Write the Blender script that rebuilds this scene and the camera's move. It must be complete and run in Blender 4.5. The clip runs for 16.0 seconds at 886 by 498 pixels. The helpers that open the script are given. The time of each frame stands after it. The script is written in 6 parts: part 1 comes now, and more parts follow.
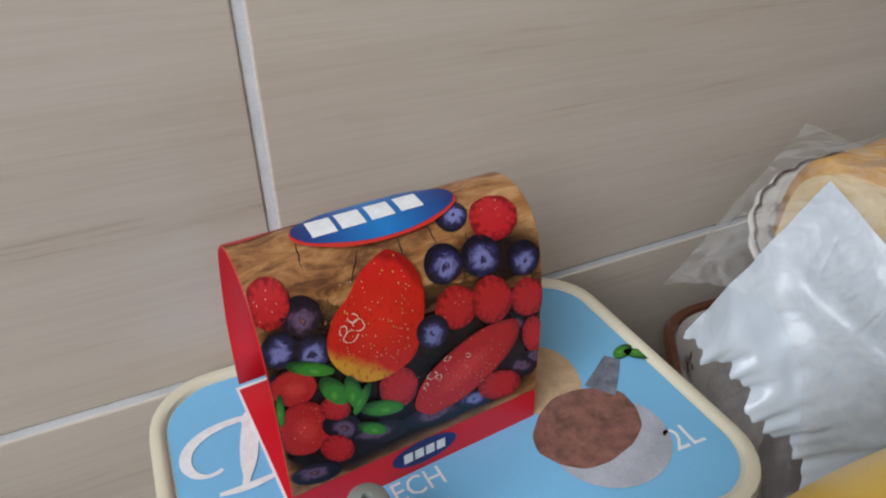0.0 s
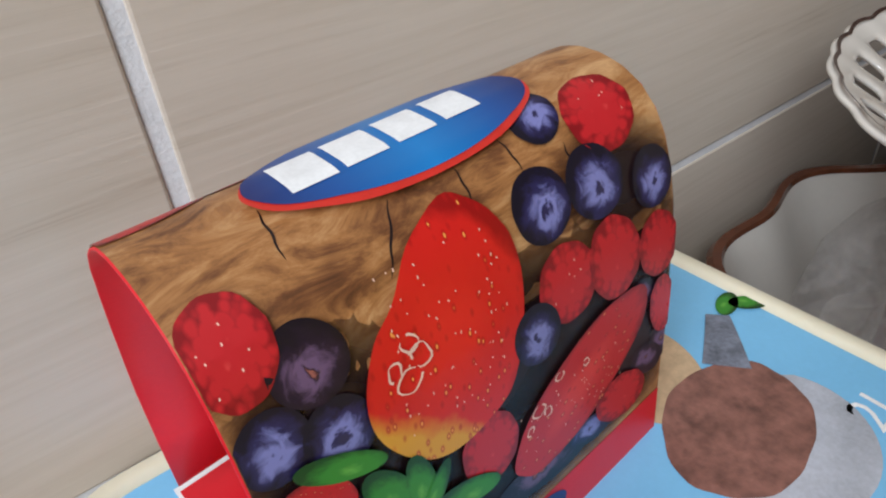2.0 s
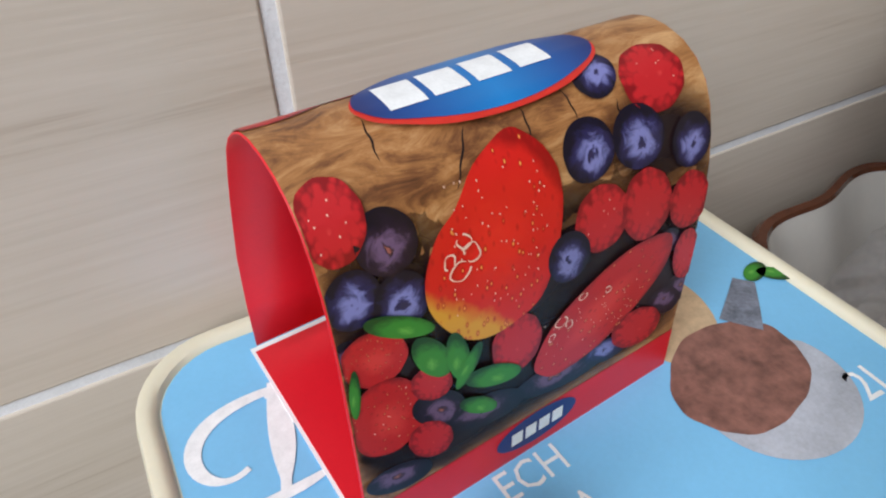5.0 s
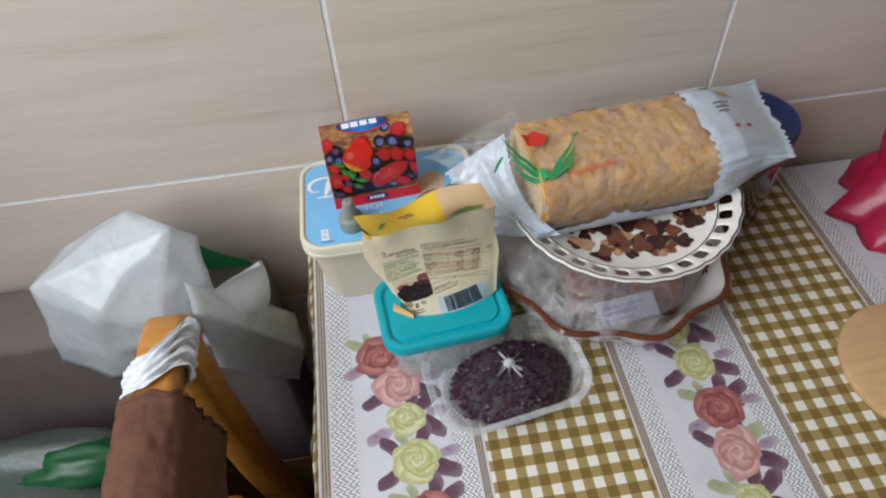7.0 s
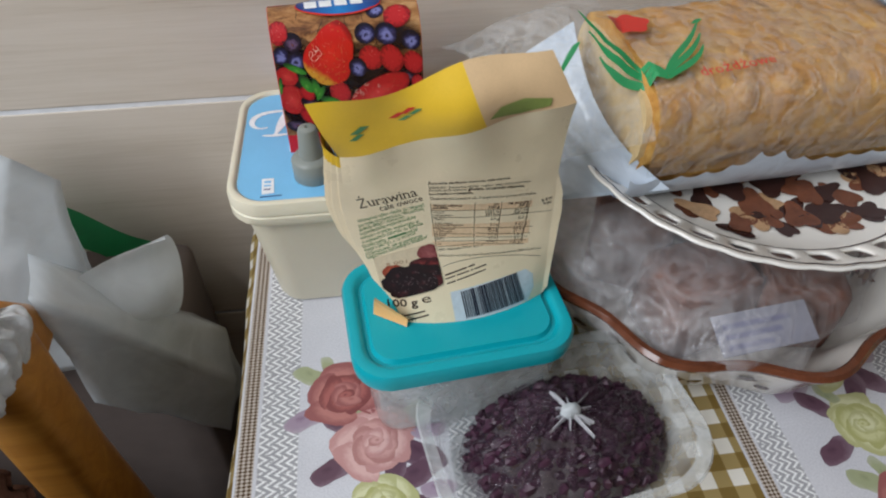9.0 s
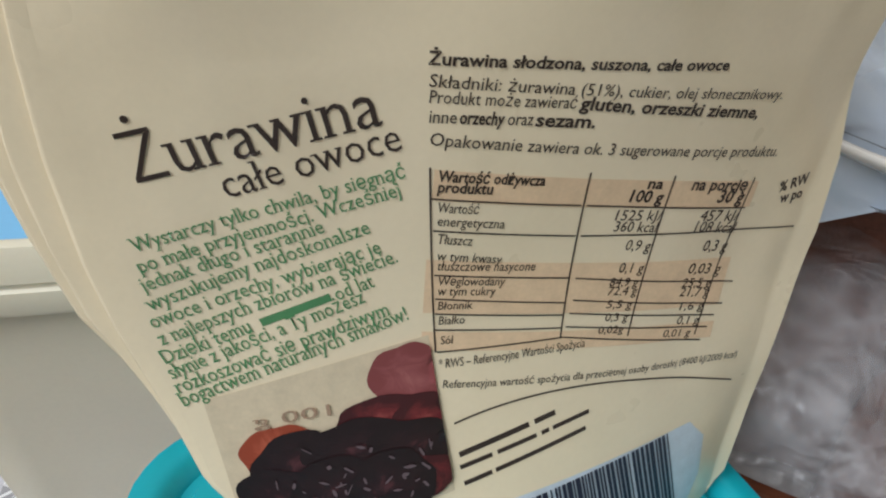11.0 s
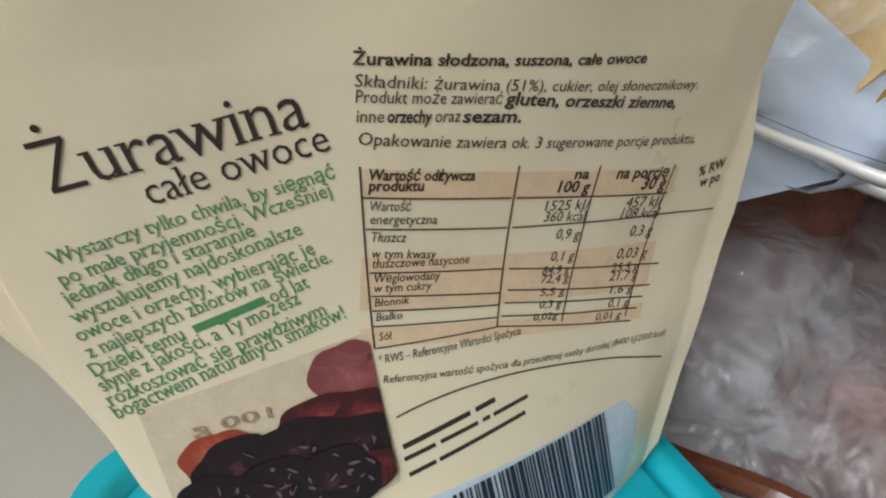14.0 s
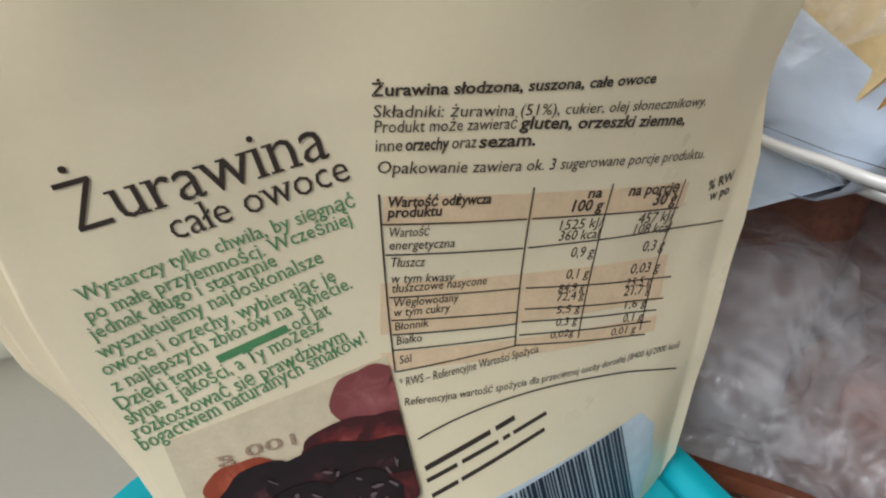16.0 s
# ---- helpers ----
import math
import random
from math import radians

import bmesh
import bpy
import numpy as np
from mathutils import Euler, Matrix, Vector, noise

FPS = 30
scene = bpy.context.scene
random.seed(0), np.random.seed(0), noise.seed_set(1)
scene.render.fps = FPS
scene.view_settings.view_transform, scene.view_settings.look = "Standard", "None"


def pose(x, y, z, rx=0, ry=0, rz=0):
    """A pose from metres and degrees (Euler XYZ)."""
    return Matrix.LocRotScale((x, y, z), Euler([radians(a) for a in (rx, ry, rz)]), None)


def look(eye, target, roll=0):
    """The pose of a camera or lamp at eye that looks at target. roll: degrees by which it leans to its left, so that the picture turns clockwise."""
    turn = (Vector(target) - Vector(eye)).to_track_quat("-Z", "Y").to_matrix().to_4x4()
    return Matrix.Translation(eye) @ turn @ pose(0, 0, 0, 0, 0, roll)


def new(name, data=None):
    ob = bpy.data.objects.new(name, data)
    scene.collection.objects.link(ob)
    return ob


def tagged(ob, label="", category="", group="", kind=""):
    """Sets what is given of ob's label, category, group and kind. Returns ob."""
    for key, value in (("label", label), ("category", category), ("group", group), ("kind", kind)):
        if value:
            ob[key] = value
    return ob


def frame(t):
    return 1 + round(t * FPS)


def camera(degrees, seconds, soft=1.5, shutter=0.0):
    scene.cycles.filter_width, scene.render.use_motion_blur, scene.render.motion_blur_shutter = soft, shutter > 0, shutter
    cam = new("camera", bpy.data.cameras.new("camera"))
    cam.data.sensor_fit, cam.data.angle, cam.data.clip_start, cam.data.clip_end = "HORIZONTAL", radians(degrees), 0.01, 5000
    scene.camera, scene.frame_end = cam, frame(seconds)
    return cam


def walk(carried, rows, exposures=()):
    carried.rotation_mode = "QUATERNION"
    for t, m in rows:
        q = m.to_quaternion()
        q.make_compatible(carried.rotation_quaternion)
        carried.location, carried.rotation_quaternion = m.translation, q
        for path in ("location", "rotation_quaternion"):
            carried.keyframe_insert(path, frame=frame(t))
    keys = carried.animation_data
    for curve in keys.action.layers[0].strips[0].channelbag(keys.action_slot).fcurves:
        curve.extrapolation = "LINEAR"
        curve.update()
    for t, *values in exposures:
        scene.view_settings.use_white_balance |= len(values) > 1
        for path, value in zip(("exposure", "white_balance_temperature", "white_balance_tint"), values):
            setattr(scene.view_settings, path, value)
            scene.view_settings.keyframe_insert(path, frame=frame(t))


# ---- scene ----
cam = camera(67.6, 16.0, 2.1)

PATH = [
    (0, (-0.037, -0.239, 1.069), (0.682, 1.278, -0.018), -0.2),
    (0.5, (-0.043, -0.212, 1.046), (0.777, 1.198, -0.111), -4.6),
    (1, (-0.036, -0.175, 1.03), (0.88, 1.198, -0.1), -7.7),
    (1.5, (-0.029, -0.158, 1.015), (0.852, 1.252, -0.097), -7.2),
    (2, (-0.031, -0.15, 1.01), (0.918, 1.191, -0.131), -5.3),
    (2.5, (-0.033, -0.146, 1.01), (0.92, 1.313, 0.028), -4.3),
    (3, (-0.034, -0.146, 1.005), (0.82, 1.265, -0.126), -5.0),
    (3.2, (-0.035, -0.148, 1.005), (0.758, 1.198, -0.245), -5.7),
    (5.3, (-0.049, -0.181, 1.029), (0.704, 1.177, -0.232), -0.4),
    (5.5, (-0.057, -0.204, 1.055), (0.718, 1.159, -0.185), -0.3),
    (5.6, (-0.061, -0.22, 1.089), (0.695, 1.098, -0.212), 1.9),
    (6, (-0.04585, -0.35765, 1.23387), (0.45645, 0.89797, -0.23935), -2.110),
    (6.5, (-0.01962, -0.54300, 1.37514), (0.21126, 0.79226, -0.09565), -5.388),
    (7, (0.04337, -0.63901, 1.40756), (0.16950, 0.66407, -0.10436), -3.853),
    (7.5, (0.04465, -0.66332, 1.41583), (0.12413, 0.71298, -0.03286), -4.795),
    (7.8, (0.06788, -0.68011, 1.36864), (0.15980, 0.79419, 0.01997), -1.658),
    (8, (0.04555, -0.65651, 1.33883), (0.09389, 0.81630, -0.01436), -0.751),
    (8.2, (0.03398, -0.63033, 1.30805), (-0.00901, 0.78300, -0.10562), -4.196),
    (10.3, (0.04, -0.311, 0.951), (0.705, 1.173, -0.213), 6.2),
    (10.5, (0.041, -0.307, 0.946), (0.68, 1.222, -0.172), 4.6),
    (11, (0.042, -0.3, 0.952), (0.538, 1.363, -0.042), 4.5),
    (11.5, (0.04, -0.299, 0.955), (0.49, 1.378, -0.038), 4.6),
    (12, (0.041, -0.301, 0.953), (0.518, 1.365, -0.046), 4.7),
    (12.5, (0.041, -0.3, 0.953), (0.526, 1.355, -0.061), 4.1),
    (13, (0.041, -0.298, 0.953), (0.533, 1.352, -0.065), 4.1),
    (13.5, (0.041, -0.298, 0.952), (0.616, 1.301, -0.102), 5.3),
    (14, (0.043, -0.3, 0.954), (0.704, 1.287, -0.068), 5.1),
    (14.5, (0.042, -0.301, 0.955), (0.738, 1.314, 0.003), 4.5),
    (15, (0.042, -0.301, 0.956), (0.768, 1.322, 0.039), 3.8),
    (15.5, (0.042, -0.301, 0.957), (0.758, 1.308, 0.008), 3.3),
    (16, (0.04, -0.299, 0.956), (0.709, 1.303, -0.036), 3.3),
]
walk(cam, [(t, look(eye, target, roll)) for t, eye, target, roll in PATH],
     [(0.0, -0.22), (1.0, -0.22), (1.5, -0.05), (2.5, 0.15), (5.5, 0.2), (7.0, 0.02), (8.0, 0.0), (10.5, -0.2), (11.0, 0.0), (16.0, 0.07)])

# ---- world and light ----
world = bpy.data.worlds.new("world")
scene.world = world
world.use_nodes = True
_wn = world.node_tree.nodes
_sky = _wn.new("ShaderNodeTexSky")
_sky.sky_type, _sky.sun_disc = "NISHITA", False
_sky.sun_elevation, _sky.sun_rotation = radians(40), radians(120)
world.node_tree.links.new(_sky.outputs[0], _wn["Background"].inputs[0])
_wn["Background"].inputs[1].default_value = 0.12


def window_light(name, m, sx, sy, power, colour):
    """Daylight standing in a window's opening."""
    la = bpy.data.lights.new(name, "AREA")
    la.shape, la.size, la.size_y, la.energy, la.color = "RECTANGLE", sx, sy, power, colour
    ob = new(name, la)
    ob.matrix_world = m
    return ob


window_light("window_daylight", look((-0.86, -0.82, 1.88), (0.6, -0.82, 1.6)), 1.1, 1.15, 35, (0.88, 0.92, 0.97))
scene.view_settings.exposure = 0.0


# ---- material helpers ----
class Nodes:
    """A short way to write node materials."""

    def __init__(self, name, rough=0.5, metal=0.0, spec=0.5, coat=0.0):
        self.mat = bpy.data.materials.new(name)
        self.mat.use_nodes = True
        self.t = self.mat.node_tree
        self.b = self.t.nodes["Principled BSDF"]
        self.b.inputs["Roughness"].default_value = rough
        self.b.inputs["Metallic"].default_value = metal
        self.b.inputs["Specular IOR Level"].default_value = spec
        self.b.inputs["Coat Weight"].default_value = coat

    def put(self, socket, v):
        if hasattr(v, "is_output"):
            self.t.links.new(v, socket)
        else:
            socket.default_value = v

    def node(self, kind, **sockets):
        n = self.t.nodes.new(kind)
        for k, v in sockets.items():
            self.put(n.inputs[k], v)
        return n

    def math(self, op, a, b=0.0):
        n = self.t.nodes.new("ShaderNodeMath")
        n.operation = op
        self.put(n.inputs[0], a)
        self.put(n.inputs[1], b)
        return n.outputs[0]

    def mix(self, f, a, b):
        n = self.t.nodes.new("ShaderNodeMix")
        n.data_type = "RGBA"
        self.put(n.inputs[0], f)
        self.put(n.inputs[6], (*a, 1) if isinstance(a, tuple) else a)
        self.put(n.inputs[7], (*b, 1) if isinstance(b, tuple) else b)
        return n.outputs[2]

    def coords(self, which="Object", scale=(1, 1, 1), rot=(0, 0, 0)):
        c = self.t.nodes.new("ShaderNodeTexCoord")
        m = self.t.nodes.new("ShaderNodeMapping")
        m.inputs["Scale"].default_value = scale
        m.inputs["Rotation"].default_value = rot
        self.t.links.new(c.outputs[which], m.inputs[0])
        return m.outputs[0]

    def xyz(self, v):
        n = self.t.nodes.new("ShaderNodeSeparateXYZ")
        self.put(n.inputs[0], v)
        return n.outputs

    def noise(self, v, scale, detail=4.0, rough=0.55, distort=0.0):
        n = self.node("ShaderNodeTexNoise", Vector=v, Scale=scale, Detail=detail, Roughness=rough, Distortion=distort)
        return n.outputs["Fac"]

    def ramp(self, f, *stops):
        n = self.t.nodes.new("ShaderNodeValToRGB")
        self.put(n.inputs[0], f)
        e = n.color_ramp.elements
        while len(e) < len(stops):
            e.new(0.5)
        for el, (p, c) in zip(e, stops):
            el.position = p
            el.color = (*c, 1) if isinstance(c, tuple) else (c, c, c, 1)
        return n.outputs[0]

    def random(self):
        return self.t.nodes.new("ShaderNodeObjectInfo").outputs["Random"]

    def colour(self, v):
        self.put(self.b.inputs["Base Color"], (*v, 1) if isinstance(v, tuple) else v)
        return self

    def bump(self, h, strength=0.2, distance=0.001):
        n = self.t.nodes.new("ShaderNodeBump")
        n.inputs["Strength"].default_value, n.inputs["Distance"].default_value = strength, distance
        self.put(n.inputs["Height"], h)
        self.t.links.new(n.outputs[0], self.b.inputs["Normal"])
        return self


def varied(name, colour, rough=0.5, amount=0.12, scale=30, grain=400, bump=0.1, spec=0.5, coat=0.0, sub=0.0, alpha=1.0):
    """A plain surface with mottling at two scales and a fine relief."""
    n = Nodes(name, rough, spec=spec, coat=coat)
    v = n.coords()
    big, fine = n.noise(v, scale), n.noise(v, grain, 2)
    f = n.math("ADD", n.math("MULTIPLY", big, 0.7), n.math("MULTIPLY", fine, 0.3))
    lo = tuple(c * (1 - amount) for c in colour)
    hi = tuple(min(1.0, c * (1 + amount)) for c in colour)
    n.colour(n.ramp(f, (0.3, lo), (0.7, hi)))
    n.bump(fine, bump, 0.0005)
    n.put(n.b.inputs["Roughness"], n.math("ADD", n.math("MULTIPLY", big, 0.2), rough - 0.1))
    if sub:
        n.b.inputs["Subsurface Weight"].default_value = sub
        n.b.inputs["Subsurface Radius"].default_value = (0.004, 0.003, 0.002)
    n.b.inputs["Alpha"].default_value = alpha
    return n.mat


def film(name, colour, rough, alpha, bump=0.4, scale=60, spec=0.6):
    """Thin clear or milky plastic with crinkles: partly see-through."""
    n = Nodes(name, rough, spec=spec)
    v = n.coords()
    ridge = n.math("ABSOLUTE", n.math("SUBTRACT", n.noise(v, scale, 2, 0.5, 1.5), 0.5))
    fine = n.math("ABSOLUTE", n.math("SUBTRACT", n.noise(v, scale * 3.1, 2, 0.5, 1.0), 0.5))
    h = n.math("SUBTRACT", 0.8, n.math("ADD", n.math("MULTIPLY", ridge, 2.2), n.math("MULTIPLY", fine, 0.8)))
    n.colour(colour)
    n.bump(h, bump, 0.004)
    n.put(n.b.inputs["Alpha"], n.ramp(h, (0.35, max(0.0, alpha - 0.06)), (0.8, min(1.0, alpha + 0.14))))
    return n.mat


# ---- mesh helpers ----
def finish(name, bm, material, smooth=True, angle=40):
    me = bpy.data.meshes.new(name)
    bmesh.ops.recalc_face_normals(bm, faces=bm.faces)
    bm.to_mesh(me)
    bm.free()
    me.materials.append(material)
    if smooth:
        for p in me.polygons:
            p.use_smooth = True
        me.set_sharp_from_angle(angle=radians(angle))
    return me


def part(name, bm, material, parent=None, label="", smooth=True, angle=40):
    ob = new(name, finish(name, bm, material, smooth, angle))
    if parent is not None:
        ob.parent = parent
    if label:
        ob["label"] = label
    return ob


def thing(name, at, label, category, group="", turn=0.0):
    ob = new(name)
    ob.empty_display_size = 0.02
    ob.matrix_basis = pose(*at, 0, 0, turn)
    return tagged(ob, label, category, group)


def setting(name, bm, material, label="", smooth=False):
    return tagged(part(name, bm, material, None, label, smooth), kind="structure")


def box(lo, hi, bevel=0.0, seg=2):
    bm = bmesh.new()
    bmesh.ops.create_cube(bm, size=1)
    for v in bm.verts:
        v.co = Vector([(a + b) / 2 + c * (b - a) for a, b, c in zip(lo, hi, v.co)])
    if bevel:
        bmesh.ops.bevel(bm, geom=list(bm.edges), offset=bevel, segments=seg, affect="EDGES", profile=0.5)
    return bm


def grid(f, nu, nv, closed=False, bm=None):
    """A sheet of f(u, v), u and v from 0 to 1."""
    bm = bm or bmesh.new()
    vs = [[bm.verts.new(f(i / nu, j / nv)) for i in range(nu if closed else nu + 1)] for j in range(nv + 1)]
    for j in range(nv):
        for i in range(nu):
            k = (i + 1) % nu if closed else i + 1
            bm.faces.new((vs[j][i], vs[j][k], vs[j + 1][k], vs[j + 1][i]))
    return bm


def rings(loops, cap_lo=True, cap_hi=True, bm=None):
    """A skin over loops of as many points each."""
    bm = bm or bmesh.new()
    vs = [[bm.verts.new(p) for p in loop] for loop in loops]
    n = len(loops[0])
    for a, b in zip(vs, vs[1:]):
        for i in range(n):
            bm.faces.new((a[i], a[(i + 1) % n], b[(i + 1) % n], b[i]))
    if cap_lo:
        bm.faces.new(vs[0][::-1])
    if cap_hi:
        bm.faces.new(vs[-1])
    return bm


def lathe(profile, n=32, wave=None):
    """A turned shape from (radius, height) pairs; wave(angle) scales the radius."""
    return rings([[(r * (wave(k) if wave else 1) * math.cos(k), r * (wave(k) if wave else 1) * math.sin(k), z)
                   for k in [2 * math.pi * i / n for i in range(n)]] for r, z in profile])


def rounded(x0, x1, y0, y1, r, z, n=6):
    """A loop: a rectangle with round corners."""
    out = []
    for cx, cy, a in ((x1 - r, y1 - r, 0), (x0 + r, y1 - r, 90), (x0 + r, y0 + r, 180), (x1 - r, y0 + r, 270)):
        for i in range(n + 1):
            k = radians(a + 90 * i / n)
            out.append((cx + r * math.cos(k), cy + r * math.sin(k), z))
    return out


def tray(levels, n=6, cap_lo=True, cap_hi=True):
    """Rounded rectangles (half length, half width, radius, height) stacked into a skin."""
    return rings([rounded(-a, a, -b, b, r, z, n) for a, b, r, z in levels], cap_lo, cap_hi)


def thicken(ob, t, offset=-1):
    m = ob.modifiers.new("thickness", "SOLIDIFY")
    m.thickness, m.offset = t, offset
    return ob


def fbm(p, s, octaves=3):
    return noise.fractal(Vector(p) * s, 1.0, 2.0, octaves)


# ---- materials ----
def tile_material():
    n = Nodes("beige_wood_look_tile", 0.32, spec=0.5)
    c = n.t.nodes.new("ShaderNodeTexCoord")
    add = n.t.nodes.new("ShaderNodeVectorMath")
    add.operation = "ADD"
    r = n.random()
    comb = n.node("ShaderNodeCombineXYZ", X=n.math("MULTIPLY", r, 37.0), Y=0.0, Z=n.math("MULTIPLY", r, 11.0))
    n.put(add.inputs[0], c.outputs["Object"])
    n.put(add.inputs[1], comb.outputs[0])
    m = n.t.nodes.new("ShaderNodeMapping")
    m.inputs["Scale"].default_value = (1.6, 1, 22)
    n.put(m.inputs[0], add.outputs[0])
    broad = n.noise(m.outputs[0], 1.4, 5, 0.55, 0.6)
    m2 = n.t.nodes.new("ShaderNodeMapping")
    m2.inputs["Scale"].default_value = (9, 1, 260)
    n.put(m2.inputs[0], add.outputs[0])
    fine = n.noise(m2.outputs[0], 1.6, 4, 0.6, 0.4)
    f = n.math("ADD", n.math("MULTIPLY", broad, 0.56), n.math("MULTIPLY", fine, 0.44))
    n.colour(n.ramp(f, (0.3, (0.45, 0.365, 0.295)), (0.4, (0.58, 0.505, 0.425)), (0.54, (0.635, 0.56, 0.483)), (0.78, (0.69, 0.62, 0.545))))
    n.bump(fine, 0.25, 0.0006)
    return n.mat


def wood(name, dark, light, rough=0.35, scale=(40, 40, 3)):
    n = Nodes(name, rough)
    v = n.coords(scale=scale)
    f = n.noise(v, 1.0, 5, 0.6, 1.5)
    n.colour(n.ramp(f, (0.3, dark), (0.7, light)))
    n.bump(f, 0.15, 0.001)
    return n.mat


TILE = tile_material()
GROUT = varied("pale_grout", (0.76, 0.77, 0.8), 0.85, 0.12, 60, 900, 0.4)
PLASTER = varied("wall_paint", (0.22, 0.19, 0.155), 0.8, 0.05, 6, 300, 0.15)
LOWER_PAINT = varied("lower_wall_paint", (0.3, 0.25, 0.22), 0.6, 0.08, 8, 300, 0.15)
CEILING = varied("ceiling_paint", (0.5, 0.48, 0.45), 0.9, 0.03, 5, 300, 0.1)
FLOOR = wood("dark_floor", (0.05, 0.03, 0.02), (0.13, 0.075, 0.045), 0.4, (3, 40, 3))
WHITE_FRAME = varied("white_window_frame", (0.78, 0.78, 0.77), 0.4, 0.03)
TABLE_WOOD = wood("brown_table_wood", (0.09, 0.045, 0.02), (0.2, 0.1, 0.05), 0.4, (4, 40, 40))
CHAIR_WOOD = wood("honey_lacquered_wood", (0.42, 0.16, 0.022), (0.6, 0.27, 0.05), 0.28, (5, 50, 50))
CREAM = varied("cream_tub_plastic", (0.74, 0.69, 0.54), 0.42, 0.04, 20, 600, 0.04, sub=0.1)
TURQUOISE = varied("turquoise_plastic", (0.0, 0.36, 0.43), 0.36, 0.05, 20, 800, 0.05)
GREY_PLASTIC = varied("grey_plastic", (0.23, 0.25, 0.23), 0.45, 0.08, 60, 900, 0.08)
SKY_PRINT = varied("light_blue_print", (0.2, 0.52, 0.82), 0.33, 0.06, 25, 700, 0.03)
WHITE_PRINT = varied("white_print", (0.85, 0.86, 0.88), 0.35, 0.03, 60, 700, 0.0)
RED_CARD = varied("red_card", (0.66, 0.008, 0.02), 0.45, 0.06, 50, 900, 0.05)
POUCH = varied("pale_yellow_pouch", (0.83, 0.71, 0.495), 0.3, 0.04, 40, 900, 0.05, coat=0.2)
PORCELAIN = varied("white_glazed_porcelain", (0.8, 0.77, 0.72), 0.12, 0.03, 30, 300, 0.02, coat=0.5)
BROWN_GLAZE = varied("brown_glaze", (0.13, 0.04, 0.018), 0.15, 0.25, 90, 500, 0.05, coat=0.4)
MILKY = film("milky_bag_plastic", (0.7, 0.74, 0.77), 0.2, 0.84, 0.1, 14)


def lit_through(mat, colour, share):
    """Lets light pass through thin white plastic."""
    t = mat.node_tree
    out = next(n for n in t.nodes if n.type == "OUTPUT_MATERIAL")
    thin = t.nodes.new("ShaderNodeBsdfTranslucent")
    thin.inputs["Color"].default_value = (*colour, 1)
    mix = t.nodes.new("ShaderNodeMixShader")
    mix.inputs[0].default_value = share
    t.links.new(t.nodes["Principled BSDF"].outputs[0], mix.inputs[1])
    t.links.new(thin.outputs[0], mix.inputs[2])
    t.links.new(mix.outputs[0], out.inputs["Surface"])


lit_through(MILKY, (0.82, 0.86, 0.88), 0.3)
PINK = film("crimson_bag_plastic", (0.42, 0.012, 0.06), 0.32, 0.92, 0.12, 20)
BLUE_LID = varied("dark_blue_lid", (0.008, 0.022, 0.13), 0.35, 0.1, 60, 900, 0.05)
FLEECE = varied("brown_fleece", (0.13, 0.06, 0.04), 0.95, 0.25, 60, 500, 0.9, spec=0.2)
BOARD = wood("pale_turned_wood", (0.5, 0.3, 0.14), (0.66, 0.43, 0.23), 0.5, (6, 30, 30))
GREEN_PRINT = varied("green_print", (0.02, 0.27, 0.09), 0.4, 0.1, 60, 900, 0.05)


